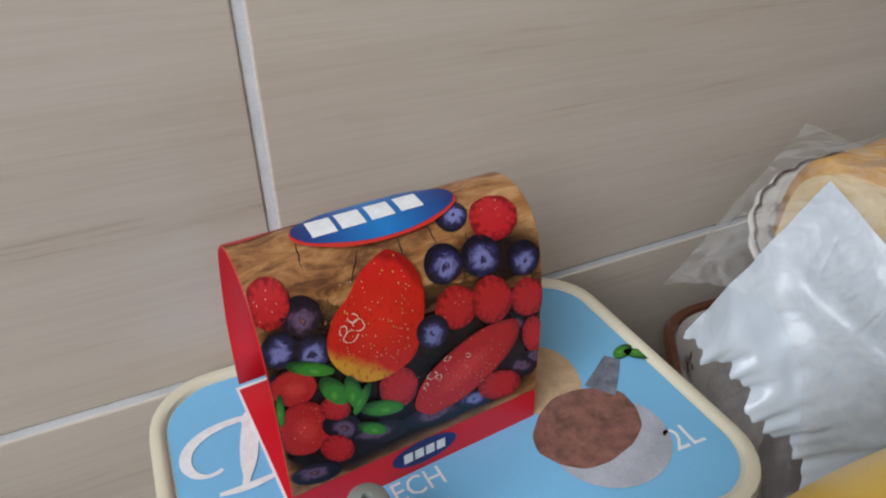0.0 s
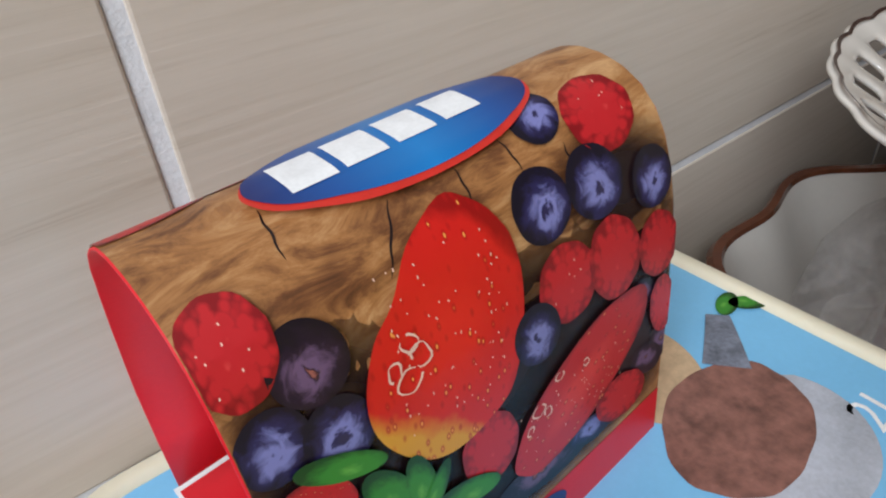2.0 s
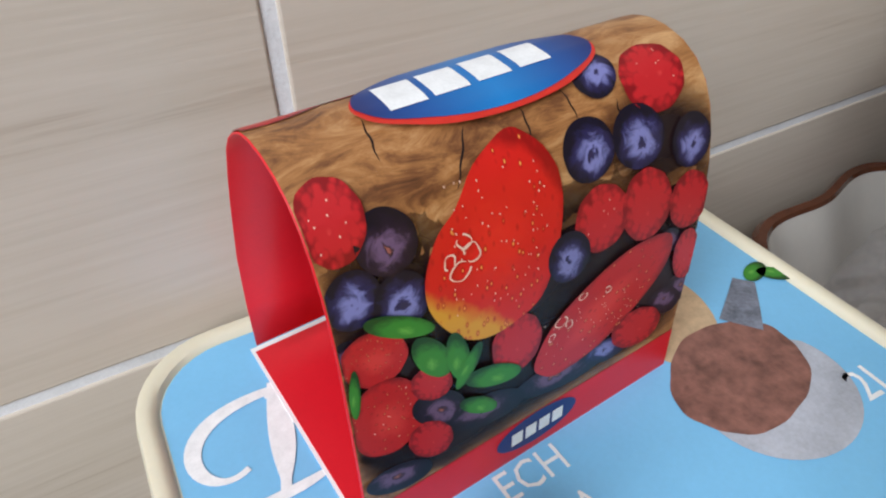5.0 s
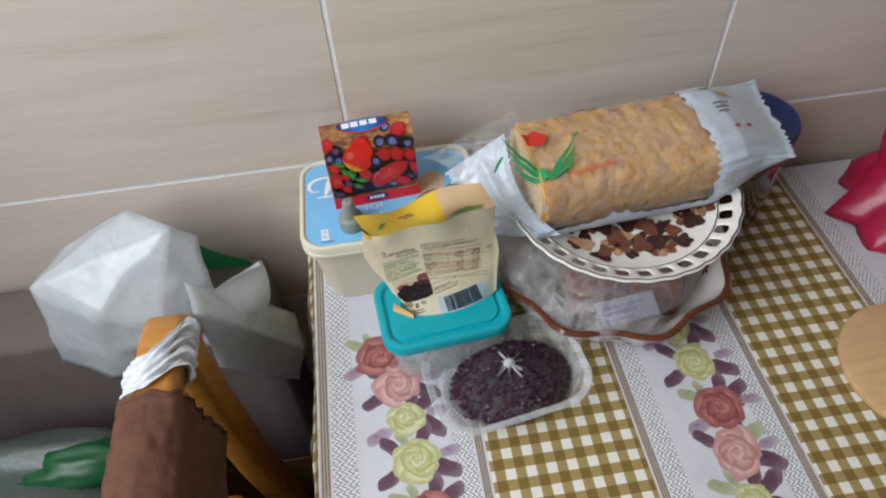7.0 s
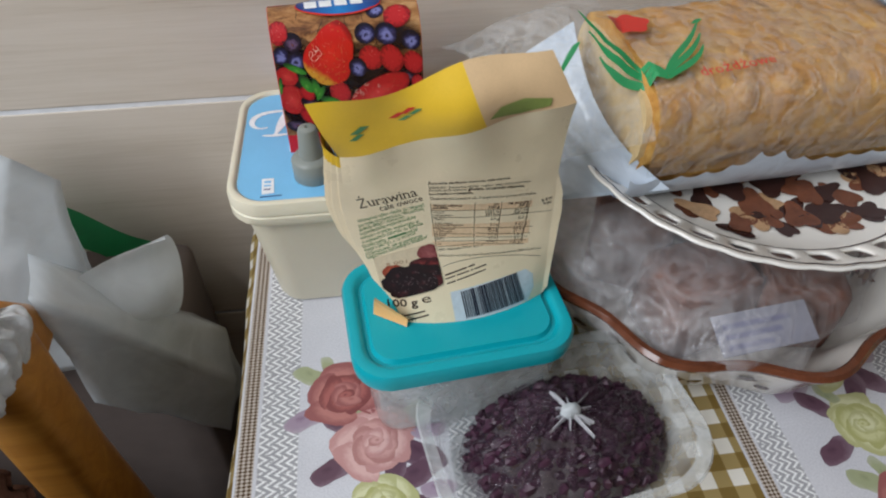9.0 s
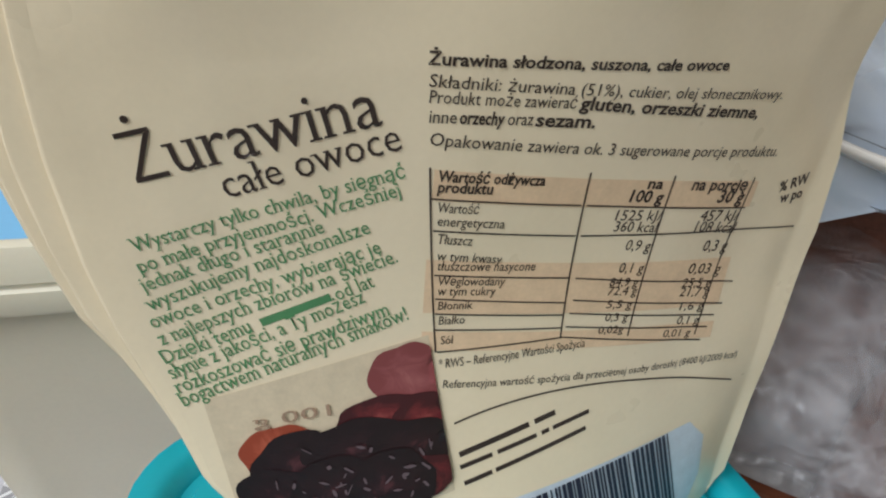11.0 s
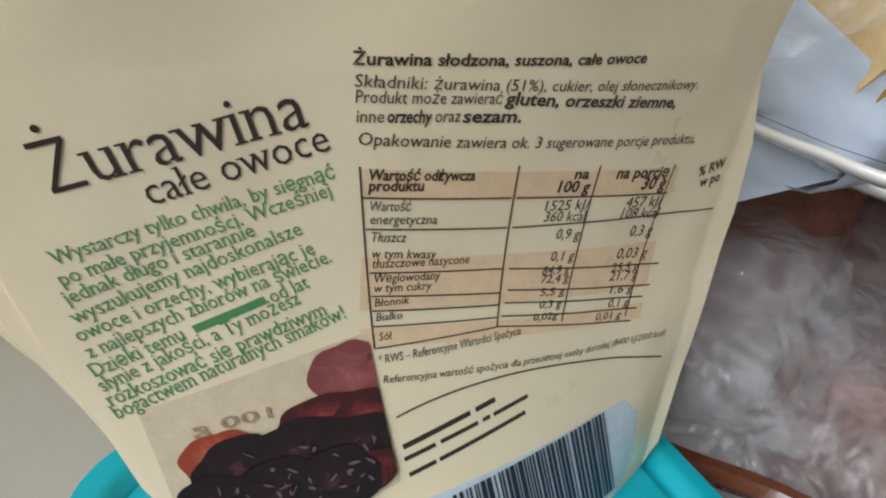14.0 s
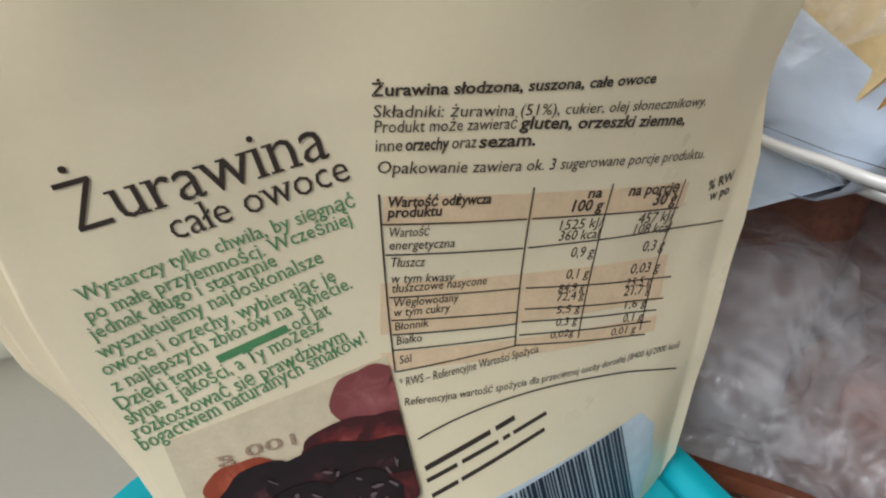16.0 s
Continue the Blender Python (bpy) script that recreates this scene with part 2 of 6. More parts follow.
def cloth_material():
    """Printed cotton: bands of pale linen with lace and brown borders between strips of olive check."""
    n = Nodes("printed_tablecloth", 0.85, spec=0.2)
    c = n.t.nodes.new("ShaderNodeTexCoord").outputs["UV"]
    x, y, _ = n.xyz(c)
    x = n.math("MAXIMUM", x, n.math("MULTIPLY", x, 0.8))
    lin = n.noise(n.coords("UV", (1, 1, 1)), 900, 2)
    big = n.noise(n.coords("UV", (1, 1, 1)), 14, 3)
    p = n.math("FRACT", n.math("DIVIDE", n.math("ADD", x, 0.058 + 3.18), 0.318))
    e = n.math("MULTIPLY", p, 0.318)
    band = n.math("LESS_THAN", e, 0.16)
    d = n.math("MINIMUM", e, n.math("SUBTRACT", 0.16, e))
    gx = n.math("LESS_THAN", n.math("FRACT", n.math("DIVIDE", x, 0.0212)), 0.5)
    gy = n.math("LESS_THAN", n.math("FRACT", n.math("DIVIDE", y, 0.0222)), 0.5)
    s = n.math("ADD", gx, gy)
    check = n.ramp(n.math("MULTIPLY", s, 0.5), (0.0, (0.76, 0.73, 0.66)), (0.5, (0.34, 0.25, 0.1)), (1.0, (0.2, 0.13, 0.035)))
    linen = n.ramp(n.math("ADD", n.math("MULTIPLY", lin, 0.6), n.math("MULTIPLY", big, 0.4)), (0.35, (0.52, 0.52, 0.56)), (0.65, (0.68, 0.68, 0.72)))
    # lace: two crossing zigzags
    t = n.math("SUBTRACT", n.math("FRACT", n.math("DIVIDE", y, 0.0075)), 0.5)
    w = n.math("MULTIPLY", n.math("ABSOLUTE", t), 0.010)
    row = n.math("FRACT", n.math("DIVIDE", n.math("ADD", d, w), 0.0052))
    thread = n.math("LESS_THAN", row, 0.42)
    knots = n.noise(n.coords("UV", (1, 1, 1)), 420, 2)
    lace = n.mix(n.math("MULTIPLY", thread, n.math("GREATER_THAN", knots, 0.4)), (0.36, 0.36, 0.38), (0.82, 0.82, 0.83))
    in_lace = n.math("MULTIPLY", n.math("GREATER_THAN", d, 0.0125), n.math("LESS_THAN", d, 0.033))
    # border: brown diamonds on buff
    bx = n.math("LESS_THAN", n.math("FRACT", n.math("DIVIDE", n.math("ADD", d, y), 0.0052)), 0.5)
    by = n.math("LESS_THAN", n.math("FRACT", n.math("DIVIDE", n.math("SUBTRACT", d, y), 0.0052)), 0.5)
    dia = n.math("ABSOLUTE", n.math("SUBTRACT", bx, by))
    border = n.mix(dia, (0.1, 0.06, 0.035), (0.52, 0.46, 0.4))
    in_border = n.math("MULTIPLY", n.math("LESS_THAN", d, 0.0105), n.math("GREATER_THAN", d, 0.002))
    col = n.mix(in_lace, linen, lace)
    col = n.mix(in_border, col, border)
    col = n.mix(band, check, col)
    n.colour(col)
    weave = n.noise(n.coords("UV", (1, 1, 1)), 1500, 1)
    n.bump(weave, 0.25, 0.0004)
    return n.mat


CLOTH = cloth_material()

# ---- the room ----
X0, X1, Y0, H = -0.9, 2.2, -2.4, 2.55
JOINT_X, JOINT_Z, TILE_W, TILE_H = 0.0, 0.8615, 0.45, 0.2585
TILES_FROM = 0.35

wall_back = setting("wall_back", box((X0 - 0.15, 0.0009, TILES_FROM), (X1 + 0.15, 0.16, H)), GROUT, "tiled kitchen wall with pale grout joints")
setting("wall_back_lower", box((X0 - 0.15, -0.001, 0), (X1 + 0.15, 0.16, TILES_FROM - 0.002)), LOWER_PAINT, "greyish painted lower wall")
setting("trim", box((X0, -0.006, TILES_FROM - 0.007), (X1, 0.0035, TILES_FROM - 0.0025)), BROWN_GLAZE, "thin dark strip under the wall tiles")
setting("wall_right", box((X1, Y0 - 0.15, 0), (X1 + 0.15, 0.003, H)), PLASTER, "plain beige painted wall")
setting("wall_front", box((X0 - 0.15, Y0 - 0.15, 0), (X1, Y0, H)), PLASTER, "plain beige painted wall")
setting("floor", box((X0 - 0.15, Y0 - 0.15, -0.1), (X1 + 0.15, 0.16, -0.002)), FLOOR, "dark brown floor")
setting("ceiling", box((X0 - 0.15, Y0 - 0.15, H + 0.002), (X1 + 0.15, 0.16, H + 0.1)), CEILING, "white painted ceiling")
WY0, WY1, WZ0, WZ1 = -1.42, -0.22, 1.25, 2.5
wl = bmesh.new()
for lo, hi in (((X0 - 0.15, Y0, 0), (X0, WY0, H)), ((X0 - 0.15, WY1, 0), (X0, -0.001, H)),
               ((X0 - 0.15, WY0, 0), (X0, WY1, WZ0)), ((X0 - 0.15, WY0, WZ1), (X0, WY1, H))):
    b = box(lo, hi)
    me = bpy.data.meshes.new("w")
    b.to_mesh(me)
    b.free()
    wl.from_mesh(me)
    bpy.data.meshes.remove(me)
setting("wall_left", wl, PLASTER, "beige painted wall with a wide window")
win = tagged(thing("window_1", (X0 - 0.1, (WY0 + WY1) / 2, WZ0), "white framed kitchen window", "window"), kind="structure")
hw, hh = (WY1 - WY0) / 2, WZ1 - WZ0
for a, b in (((-0.03, -hw, 0), (0.03, hw, 0.06)), ((-0.03, -hw, hh - 0.06), (0.03, hw, hh)), ((-0.03, -hw, 0.06), (0.03, -hw + 0.06, hh - 0.06)),
             ((-0.03, hw - 0.06, 0.06), (0.03, hw, hh - 0.06)), ((-0.03, -0.04, 0.06), (0.03, 0.04, hh - 0.06))):
    part("window_frame", box(a, b, 0.005), WHITE_FRAME, win)

# ---- table and cloth ----
TX0, TX1, TY0, TY1, TZ = -0.074, 1.25, -0.78, -0.012, 0.75
table = thing("kitchen_table", (0.55, -0.4, 0), "brown wooden kitchen table standing against the tiled wall", "table")
part("tabletop", box((TX0 - 0.546, TY0 + 0.404, 0.716), (TX1 - 0.554, TY1 + 0.396, 0.7465), 0.004), TABLE_WOOD, table)
for x in (TX0 + 0.05, TX1 - 0.05):
    for y in (TY0 + 0.05, TY1 - 0.05):
        part("leg", box((x - 0.58, y + 0.37, 0), (x - 0.52, y + 0.43, 0.7155), 0.006), TABLE_WOOD, table)

DROP = 0.2


def cloth_point(s, y):
    """Over the tabletop, round its end edge and down: s runs along the cloth from the hem at the left."""
    r = 0.006
    ripple = 0.0006 * fbm((s * 1.0, y, 0), 9)
    bend = r * math.pi / 2
    if s > 0:
        return Vector((TX0 + r + s, y, TZ + 0.0004 + ripple + 0.0004))
    if s > -bend:
        a = -s / r
        return Vector((TX0 + r - r * math.sin(a), y, TZ + 0.0008 - r + r * math.cos(a)))
    d = -s - bend
    fold = 0.014 * min(1, d / 0.1) * math.sin(y * 34 + 1.2) + 0.006 * fbm((d, y, 3), 7)
    return Vector((TX0 - 0.004 - 0.05 * d + fold * 0.8 - abs(fold) * 0.3, y, TZ + 0.0008 - r - d))


def cloth_mesh():
    bm = bmesh.new()
    uv = bm.loops.layers.uv.new("UVMap")
    ss = [-DROP + DROP * i / 26 for i in range(26)] + [-0.0094 * (1 - i / 5) for i in range(5)] + [(TX1 - TX0 - 0.012) * i / 90 for i in range(91)]
    ys = [TY0 + (TY1 - TY0) * j / 64 for j in range(65)]
    vs = [[bm.verts.new(cloth_point(s, y)) for s in ss] for y in ys]
    where = {v: (TX0 + 0.006 + s, y) for row, y in zip(vs, ys) for v, s in zip(row, ss)}
    for j in range(len(ys) - 1):
        for i in range(len(ss) - 1):
            f = bm.faces.new((vs[j][i], vs[j][i + 1], vs[j + 1][i + 1], vs[j + 1][i]))
            for lp in f.loops:
                lp[uv].uv = where[lp.vert]
    return bm


tablecloth = thing("tablecloth", (0, 0, TZ), "cotton tablecloth with olive check strips and rose bands over the table", "tablecloth")
sheet = part("cloth_sheet", cloth_mesh(), CLOTH, tablecloth)
sheet.location = (0, 0, -TZ)

LID_Z = 0.873


# ---- prints: flat shapes laid on a curved sheet ----
def flat_poly(points, cuts=3):
    bm = bmesh.new()
    bm.faces.new([bm.verts.new((x, y, 0)) for x, y in points])
    bmesh.ops.triangulate(bm, faces=bm.faces)
    if cuts:
        bmesh.ops.subdivide_edges(bm, edges=list(bm.edges), cuts=cuts, use_grid_fill=True)
    return bm


def flat_disc(cx, cy, a, b, rot=0.0, n=28, shape=None, steps=3):
    """A disc of half axes a and b, with UV from -1 to 1; shape(angle) scales its radius."""
    bm = bmesh.new()
    uv = bm.loops.layers.uv.new("UVMap")
    k0, k1 = math.cos(radians(rot)), math.sin(radians(rot))
    where = {}

    def vert(r, k):
        s = r * (shape(k) if shape else 1)
        u, v = s * math.cos(k), s * math.sin(k)
        x, y = a * u, b * v
        w = bm.verts.new((cx + x * k0 - y * k1, cy + x * k1 + y * k0, 0))
        where[w] = (u, v)
        return w
    mid = vert(0, 0)
    loops = [[vert(r, 2 * math.pi * i / n) for i in range(n)] for r in [(j + 1) / steps for j in range(steps)]]
    for i in range(n):
        bm.faces.new((mid, loops[0][i], loops[0][(i + 1) % n]))
    for p, q in zip(loops, loops[1:]):
        for i in range(n):
            bm.faces.new((p[i], q[i], q[(i + 1) % n], p[(i + 1) % n]))
    for f in bm.faces:
        for lp in f.loops:
            lp[uv].uv = where[lp.vert]
    return bm


def flat_stroke(points, width):
    """A band along a line of points; width(i) or a number."""
    bm = bmesh.new()
    rows = []
    for i, (x, y) in enumerate(points):
        ax, ay = points[max(0, i - 1)]
        bx, by = points[min(len(points) - 1, i + 1)]
        d = math.hypot(bx - ax, by - ay) or 1
        w = (width(i / (len(points) - 1)) if callable(width) else width) / 2
        nx, ny = -(by - ay) / d * w, (bx - ax) / d * w
        rows.append((bm.verts.new((x + nx, y + ny, 0)), bm.verts.new((x - nx, y - ny, 0))))
    for (a, b), (c, d) in zip(rows, rows[1:]):
        bm.faces.new((a, b, d, c))
    return bm


def straight(x0, y0, x1, y1, n=10):
    return [(x0 + (x1 - x0) * i / n, y0 + (y1 - y0) * i / n) for i in range(n + 1)]


def curve_points(points, n=24):
    """A smooth line through three or four control points."""
    out = []
    for i in range(n + 1):
        t = i / n
        p = [Vector(q) for q in points]
        while len(p) > 1:
            p = [a.lerp(b, t) for a, b in zip(p, p[1:])]
        out.append((p[0].x, p[0].y))
    return out


def flat_text(text, x0, y0, x1, y1, cap, bold=0.0, trim=None):
    """Lettering from (x0, y0) to (x1, y1), of that capital height."""
    cu = bpy.data.curves.new("lettering", "FONT")
    cu.body, cu.size, cu.resolution_u, cu.offset = text, 1.0, 2, bold
    ob = bpy.data.objects.new("lettering", cu)
    scene.collection.objects.link(ob)
    me = bpy.data.meshes.new_from_object(ob.evaluated_get(bpy.context.evaluated_depsgraph_get()))
    bpy.data.objects.remove(ob)
    bpy.data.curves.remove(cu)
    bm = bmesh.new()
    bm.from_mesh(me)
    bpy.data.meshes.remove(me)
    if trim:
        trim(bm)
    lo, hi = min(v.co.x for v in bm.verts), max(v.co.x for v in bm.verts)
    sx, sy = math.hypot(x1 - x0, y1 - y0) / (hi - lo), cap / 0.682
    k = math.atan2(y1 - y0, x1 - x0)
    for v in bm.verts:
        x, y = (v.co.x - lo) * sx, v.co.y * sy
        v.co = (x0 + x * math.cos(k) - y * math.sin(k), y0 + x * math.sin(k) + y * math.cos(k), 0)
    return bm


def printed(name, bm, sheet, off, material, parent, label=""):
    """Lays a flat shape, in millimetres, on sheet(x, y, off)."""
    for v in bm.verts:
        v.co = sheet(v.co.x, v.co.y, off)
    me = bpy.data.meshes.new(name)
    bm.to_mesh(me)
    bm.free()
    me.materials.append(material)
    for p in me.polygons:
        p.use_smooth = True
    ob = new(name, me)
    ob.parent = parent
    if label:
        ob["label"] = label
    return ob


def ink(name, colour, rough=0.4):
    return varied(name, colour, rough, 0.1, 300, 1500, 0.0)


INK = ink("dark_brown_ink", (0.035, 0.022, 0.016))
GREEN_INK = ink("green_ink", (0.077, 0.246, 0.098))
RED_INK = ink("red_ink", (0.62, 0.03, 0.02))
NAVY_INK = ink("navy_ink", (0.012, 0.025, 0.16))
WHITE_INK = ink("white_ink", (0.84, 0.85, 0.87))
BAR_INK = ink("barcode_ink", (0.012, 0.014, 0.035))
LABEL_BLUE = ink("pale_blue_label", (0.58, 0.66, 0.72))


def berry_ink(name, edge, mid, crown, dots=0.0, dot_colour=(0.8, 0.5, 0.1), dot_scale=7.0):
    """Printed fruit: colour by the distance from its middle, with seeds or drupelets."""
    n = Nodes(name, 0.38)
    c = n.t.nodes.new("ShaderNodeTexCoord").outputs["UV"]
    x, y, _ = n.xyz(c)
    sx, sy = n.math("ADD", x, 0.2), n.math("SUBTRACT", y, 0.22)
    d = n.math("SQRT", n.math("ADD", n.math("MULTIPLY", sx, sx), n.math("MULTIPLY", sy, sy)))
    wob = n.math("ADD", d, n.math("MULTIPLY", n.math("SUBTRACT", n.noise(c, 3.5, 4), 0.5), 0.55))
    col = n.ramp(wob, (0.05, crown), (0.3, mid), (0.6, mid), (1.05, edge))
    if dots:
        v = n.node("ShaderNodeTexVoronoi", Vector=c, Scale=dot_scale)
        f = n.math("LESS_THAN", v.outputs["Distance"], dots)
        col = n.mix(f, col, dot_colour)
    n.colour(col)
    return n.mat




def drupe_ink(name, dark, mid, light, scale):
    """Printed raspberries: round drupelets, lit from the upper side of the picture."""
    n = Nodes(name, 0.38)
    c = n.t.nodes.new("ShaderNodeTexCoord").outputs["UV"]
    x, y, _ = n.xyz(c)
    d = n.math("SQRT", n.math("ADD", n.math("MULTIPLY", x, x), n.math("MULTIPLY", y, y)))
    cell = n.node("ShaderNodeTexVoronoi", Vector=n.mix(0.08, c, n.node("ShaderNodeTexNoise", Vector=c, Scale=3.0).outputs["Color"]), Scale=scale).outputs["Distance"]
    f = n.math("ADD", n.math("MULTIPLY", cell, 0.46), n.math("ADD", n.math("MULTIPLY", d, 0.6), n.math("MULTIPLY", n.noise(c, 2.0, 4), 0.35)))
    n.colour(n.ramp(f, (0.26, light), (0.48, mid), (0.8, mid), (1.05, dark)))
    return n.mat


def blue_ink(name, edge, skin, bloom, core):
    """Printed blueberries: dark skin, a pale bloom and a ringed crown in it."""
    n = Nodes(name, 0.38)
    c = n.t.nodes.new("ShaderNodeTexCoord").outputs["UV"]
    x, y, _ = n.xyz(c)
    sx, sy = n.math("ADD", x, 0.12), n.math("SUBTRACT", y, 0.1)
    d = n.math("SQRT", n.math("ADD", n.math("MULTIPLY", sx, sx), n.math("MULTIPLY", sy, sy)))
    wob = n.math("ADD", d, n.math("MULTIPLY", n.math("SUBTRACT", n.noise(n.coords("Object", (1, 1, 1)), 210, 5, 0.65, 1.2), 0.5), 1.15))
    n.colour(n.ramp(wob, (0.0, core), (0.1, skin), (0.2, bloom), (0.34, bloom), (0.62, skin), (0.92, edge)))
    return n.mat


def seeded_ink(name, dark, mid, light, seed, pit, scale, unripe=None):
    """Printed strawberries: seeds in small pits, a darker edge, a pale end where unripe."""
    n = Nodes(name, 0.38)
    c = n.t.nodes.new("ShaderNodeTexCoord").outputs["UV"]
    x, y, _ = n.xyz(c)
    d = n.math("SQRT", n.math("ADD", n.math("MULTIPLY", x, x), n.math("MULTIPLY", y, y)))
    wob = n.math("ADD", d, n.math("MULTIPLY", n.math("SUBTRACT", n.noise(c, 2.2, 4), 0.5), 0.5))
    col = n.ramp(wob, (0.2, light), (0.55, mid), (0.85, mid), (1.1, dark))
    if unripe:
        low = n.math("ADD", n.math("ADD", y, n.math("MULTIPLY", x, 0.68)), n.math("MULTIPLY", n.math("SUBTRACT", n.noise(c, 3.0, 3), 0.5), 0.35))
        col = n.mix(n.ramp(n.math("MULTIPLY", n.math("ADD", low, 1.0), 0.5), (0.08, 0.95), (0.19, 0.0)), col, unripe)
    cell = n.node("ShaderNodeTexVoronoi", Vector=n.coords("UV", (1.25, 0.8, 1), (0, 0, 0.4)), Scale=scale).outputs["Distance"]
    col = n.mix(n.ramp(cell, (0.16, 0.8), (0.34, 0.0)), col, pit)
    col = n.mix(n.ramp(cell, (0.1, 1.0), (0.15, 0.0)), col, seed)
    n.colour(col)
    return n.mat


STRAWBERRY = seeded_ink("printed_strawberry_red", (0.2, 0.004, 0.006), (0.5, 0.012, 0.014), (0.66, 0.04, 0.035), (0.72, 0.3, 0.12), (0.34, 0.006, 0.008), 7.5)
BIG_STRAWBERRY = seeded_ink("printed_large_strawberry", (0.3, 0.004, 0.004), (0.62, 0.014, 0.01), (0.72, 0.022, 0.014), (0.8, 0.32, 0.07), (0.42, 0.006, 0.006), 8.5, (0.68, 0.34, 0.03))
RASPBERRY = drupe_ink("printed_raspberry_red", (0.24, 0.005, 0.009), (0.52, 0.016, 0.022), (0.74, 0.075, 0.07), 4.6)
BLUEBERRY = blue_ink("printed_blueberry", (0.006, 0.004, 0.014), (0.024, 0.02, 0.085), (0.2, 0.21, 0.48), (0.03, 0.025, 0.07))
CURRANT = blue_ink("printed_dark_berry", (0.006, 0.003, 0.01), (0.016, 0.007, 0.022), (0.14, 0.08, 0.16), (0.3, 0.1, 0.08))
GLINT_INK = ink("printed_glint_pink", (0.78, 0.52, 0.42))
PRINT_SHADE = ink("printed_shadow_brown", (0.012, 0.006, 0.008))


def soft_ink(name, colour):
    """Ink that thins out towards the edge of its patch."""
    n = Nodes(name, 0.4)
    x, y, _ = n.xyz(n.t.nodes.new("ShaderNodeTexCoord").outputs["UV"])
    d = n.math("SQRT", n.math("ADD", n.math("MULTIPLY", x, x), n.math("MULTIPLY", y, y)))
    n.colour(colour)
    n.put(n.b.inputs["Alpha"], n.ramp(d, (0.3, 0.95), (1.0, 0.0)))
    return n.mat


SOFT_SHADE = soft_ink("printed_soft_shadow", (0.014, 0.006, 0.008))
LEAF_INK = berry_ink("printed_leaf_green", (0.01, 0.06, 0.008), (0.04, 0.24, 0.025), (0.13, 0.4, 0.06))


def wood_print():
    n = Nodes("printed_wood", 0.4)
    v = n.coords("Object", (46, 120, 150), (0.5, 0.1, 0.5))
    f = n.noise(v, 1.3, 10, 0.72, 1.1)
    big = n.noise(n.coords("Object", (1, 1, 1)), 38, 3, 0.5, 0.6)
    f = n.math("ADD", n.math("MULTIPLY", f, 0.62), n.math("MULTIPLY", big, 0.38))
    n.colour(n.ramp(f, (0.34, (0.03, 0.011, 0.005)), (0.44, (0.16, 0.06, 0.022)), (0.53, (0.36, 0.16, 0.055)), (0.66, (0.6, 0.35, 0.16))))
    return n.mat


WOOD_PRINT = wood_print()

# ---- ice cream tub ----
tub = thing("ice_cream_tub", (0.0385, -0.0815, TZ + 0.0022), "cream plastic ice cream tub with a light blue printed lid", "food tub")
part("tub_body", tray([(0.0855, 0.0475, 0.018, 0), (0.0875, 0.0495, 0.02, 0.004), (0.0965, 0.066, 0.024, 0.098), (0.0985, 0.068, 0.024, 0.099), (0.0985, 0.068, 0.024, 0.104)]), CREAM, tub, "smooth tapered cream plastic body")
lid = part("lid", tray([(0.1, 0.0695, 0.026, 0.1015), (0.1025, 0.0725, 0.027, 0.102), (0.1035, 0.0735, 0.027, 0.1035), (0.1035, 0.0735, 0.027, 0.109), (0.1028, 0.0728, 0.027, 0.1098), (0.1028, 0.0728, 0.027, 0.1106), (0.1035, 0.0735, 0.027, 0.1114),
                        (0.1035, 0.0735, 0.027, 0.117), (0.1025, 0.0725, 0.026, 0.1205), (0.1, 0.07, 0.024, 0.1212), (0.098, 0.068, 0.023, 0.1203), (0.097, 0.067, 0.022, 0.1185)], 8), CREAM, tub, "cream lid with a raised rounded rim")
panel = part("printed_panel", rings([rounded(-0.0965, 0.0965, -0.0665, 0.0665, 0.0215, z, 8) for z in (0.1182, 0.1191)]), SKY_PRINT, lid, "light blue printed lid panel")


def on_lid(x, y, off):
    """Millimetres from the middle of the lid."""
    return (x / 1000, y / 1000, 0.1191 + off)


CHOC = varied("printed_chocolate", (0.22, 0.1, 0.08), 0.45, 0.5, 170, 420, 0.5)
VANILLA = varied("printed_vanilla", (0.55, 0.4, 0.25), 0.45, 0.2, 200, 900, 0.0)
STEEL_PRINT = varied("printed_grey_cup", (0.42, 0.45, 0.52), 0.4, 0.25, 60, 900, 0.0)
SPOON_PRINT = varied("printed_spoon_grey", (0.16, 0.18, 0.23), 0.4, 0.6, 150, 900, 0.0)
printed("printed_scoop", flat_disc(50, 8, 21, 15, 70, 48), on_lid, 0.0002, VANILLA, panel, "printed vanilla scoop")
printed("printed_cup", flat_disc(55, -29, 24, 22, 0, 48, lambda k: 1 if math.sin(k - 0.25) < 0 else 0.45 / max(0.45, abs(math.sin(k - 0.25)) + 0.2)), on_lid, 0.0003, STEEL_PRINT, panel, "printed grey cup")
printed("printed_scoop", flat_disc(51.5, -20, 24, 17.5, 14, 60, lambda k: 1 + 0.02 * math.sin(5 * k) + 0.008 * math.sin(13 * k)), on_lid, 0.0004, CHOC, panel, "printed chocolate scoop")
printed("printed_spoon", flat_stroke(curve_points([(67, -7), (76, 0), (84, 7)]), lambda t: 13 - 6 * t), on_lid, 0.0005, SPOON_PRINT, panel)
for a, b, r in ((92, 9, 20), (97, 5, -40)):
    printed("printed_mint_leaf", flat_disc(a - 1.5, b - 1, 6, 3.2, r), on_lid, 0.0007, LEAF_INK, panel)
printed("lettering", flat_text("2L", 74.5, -45, 88, -45.5, 10), on_lid, 0.0003, WHITE_INK, panel)
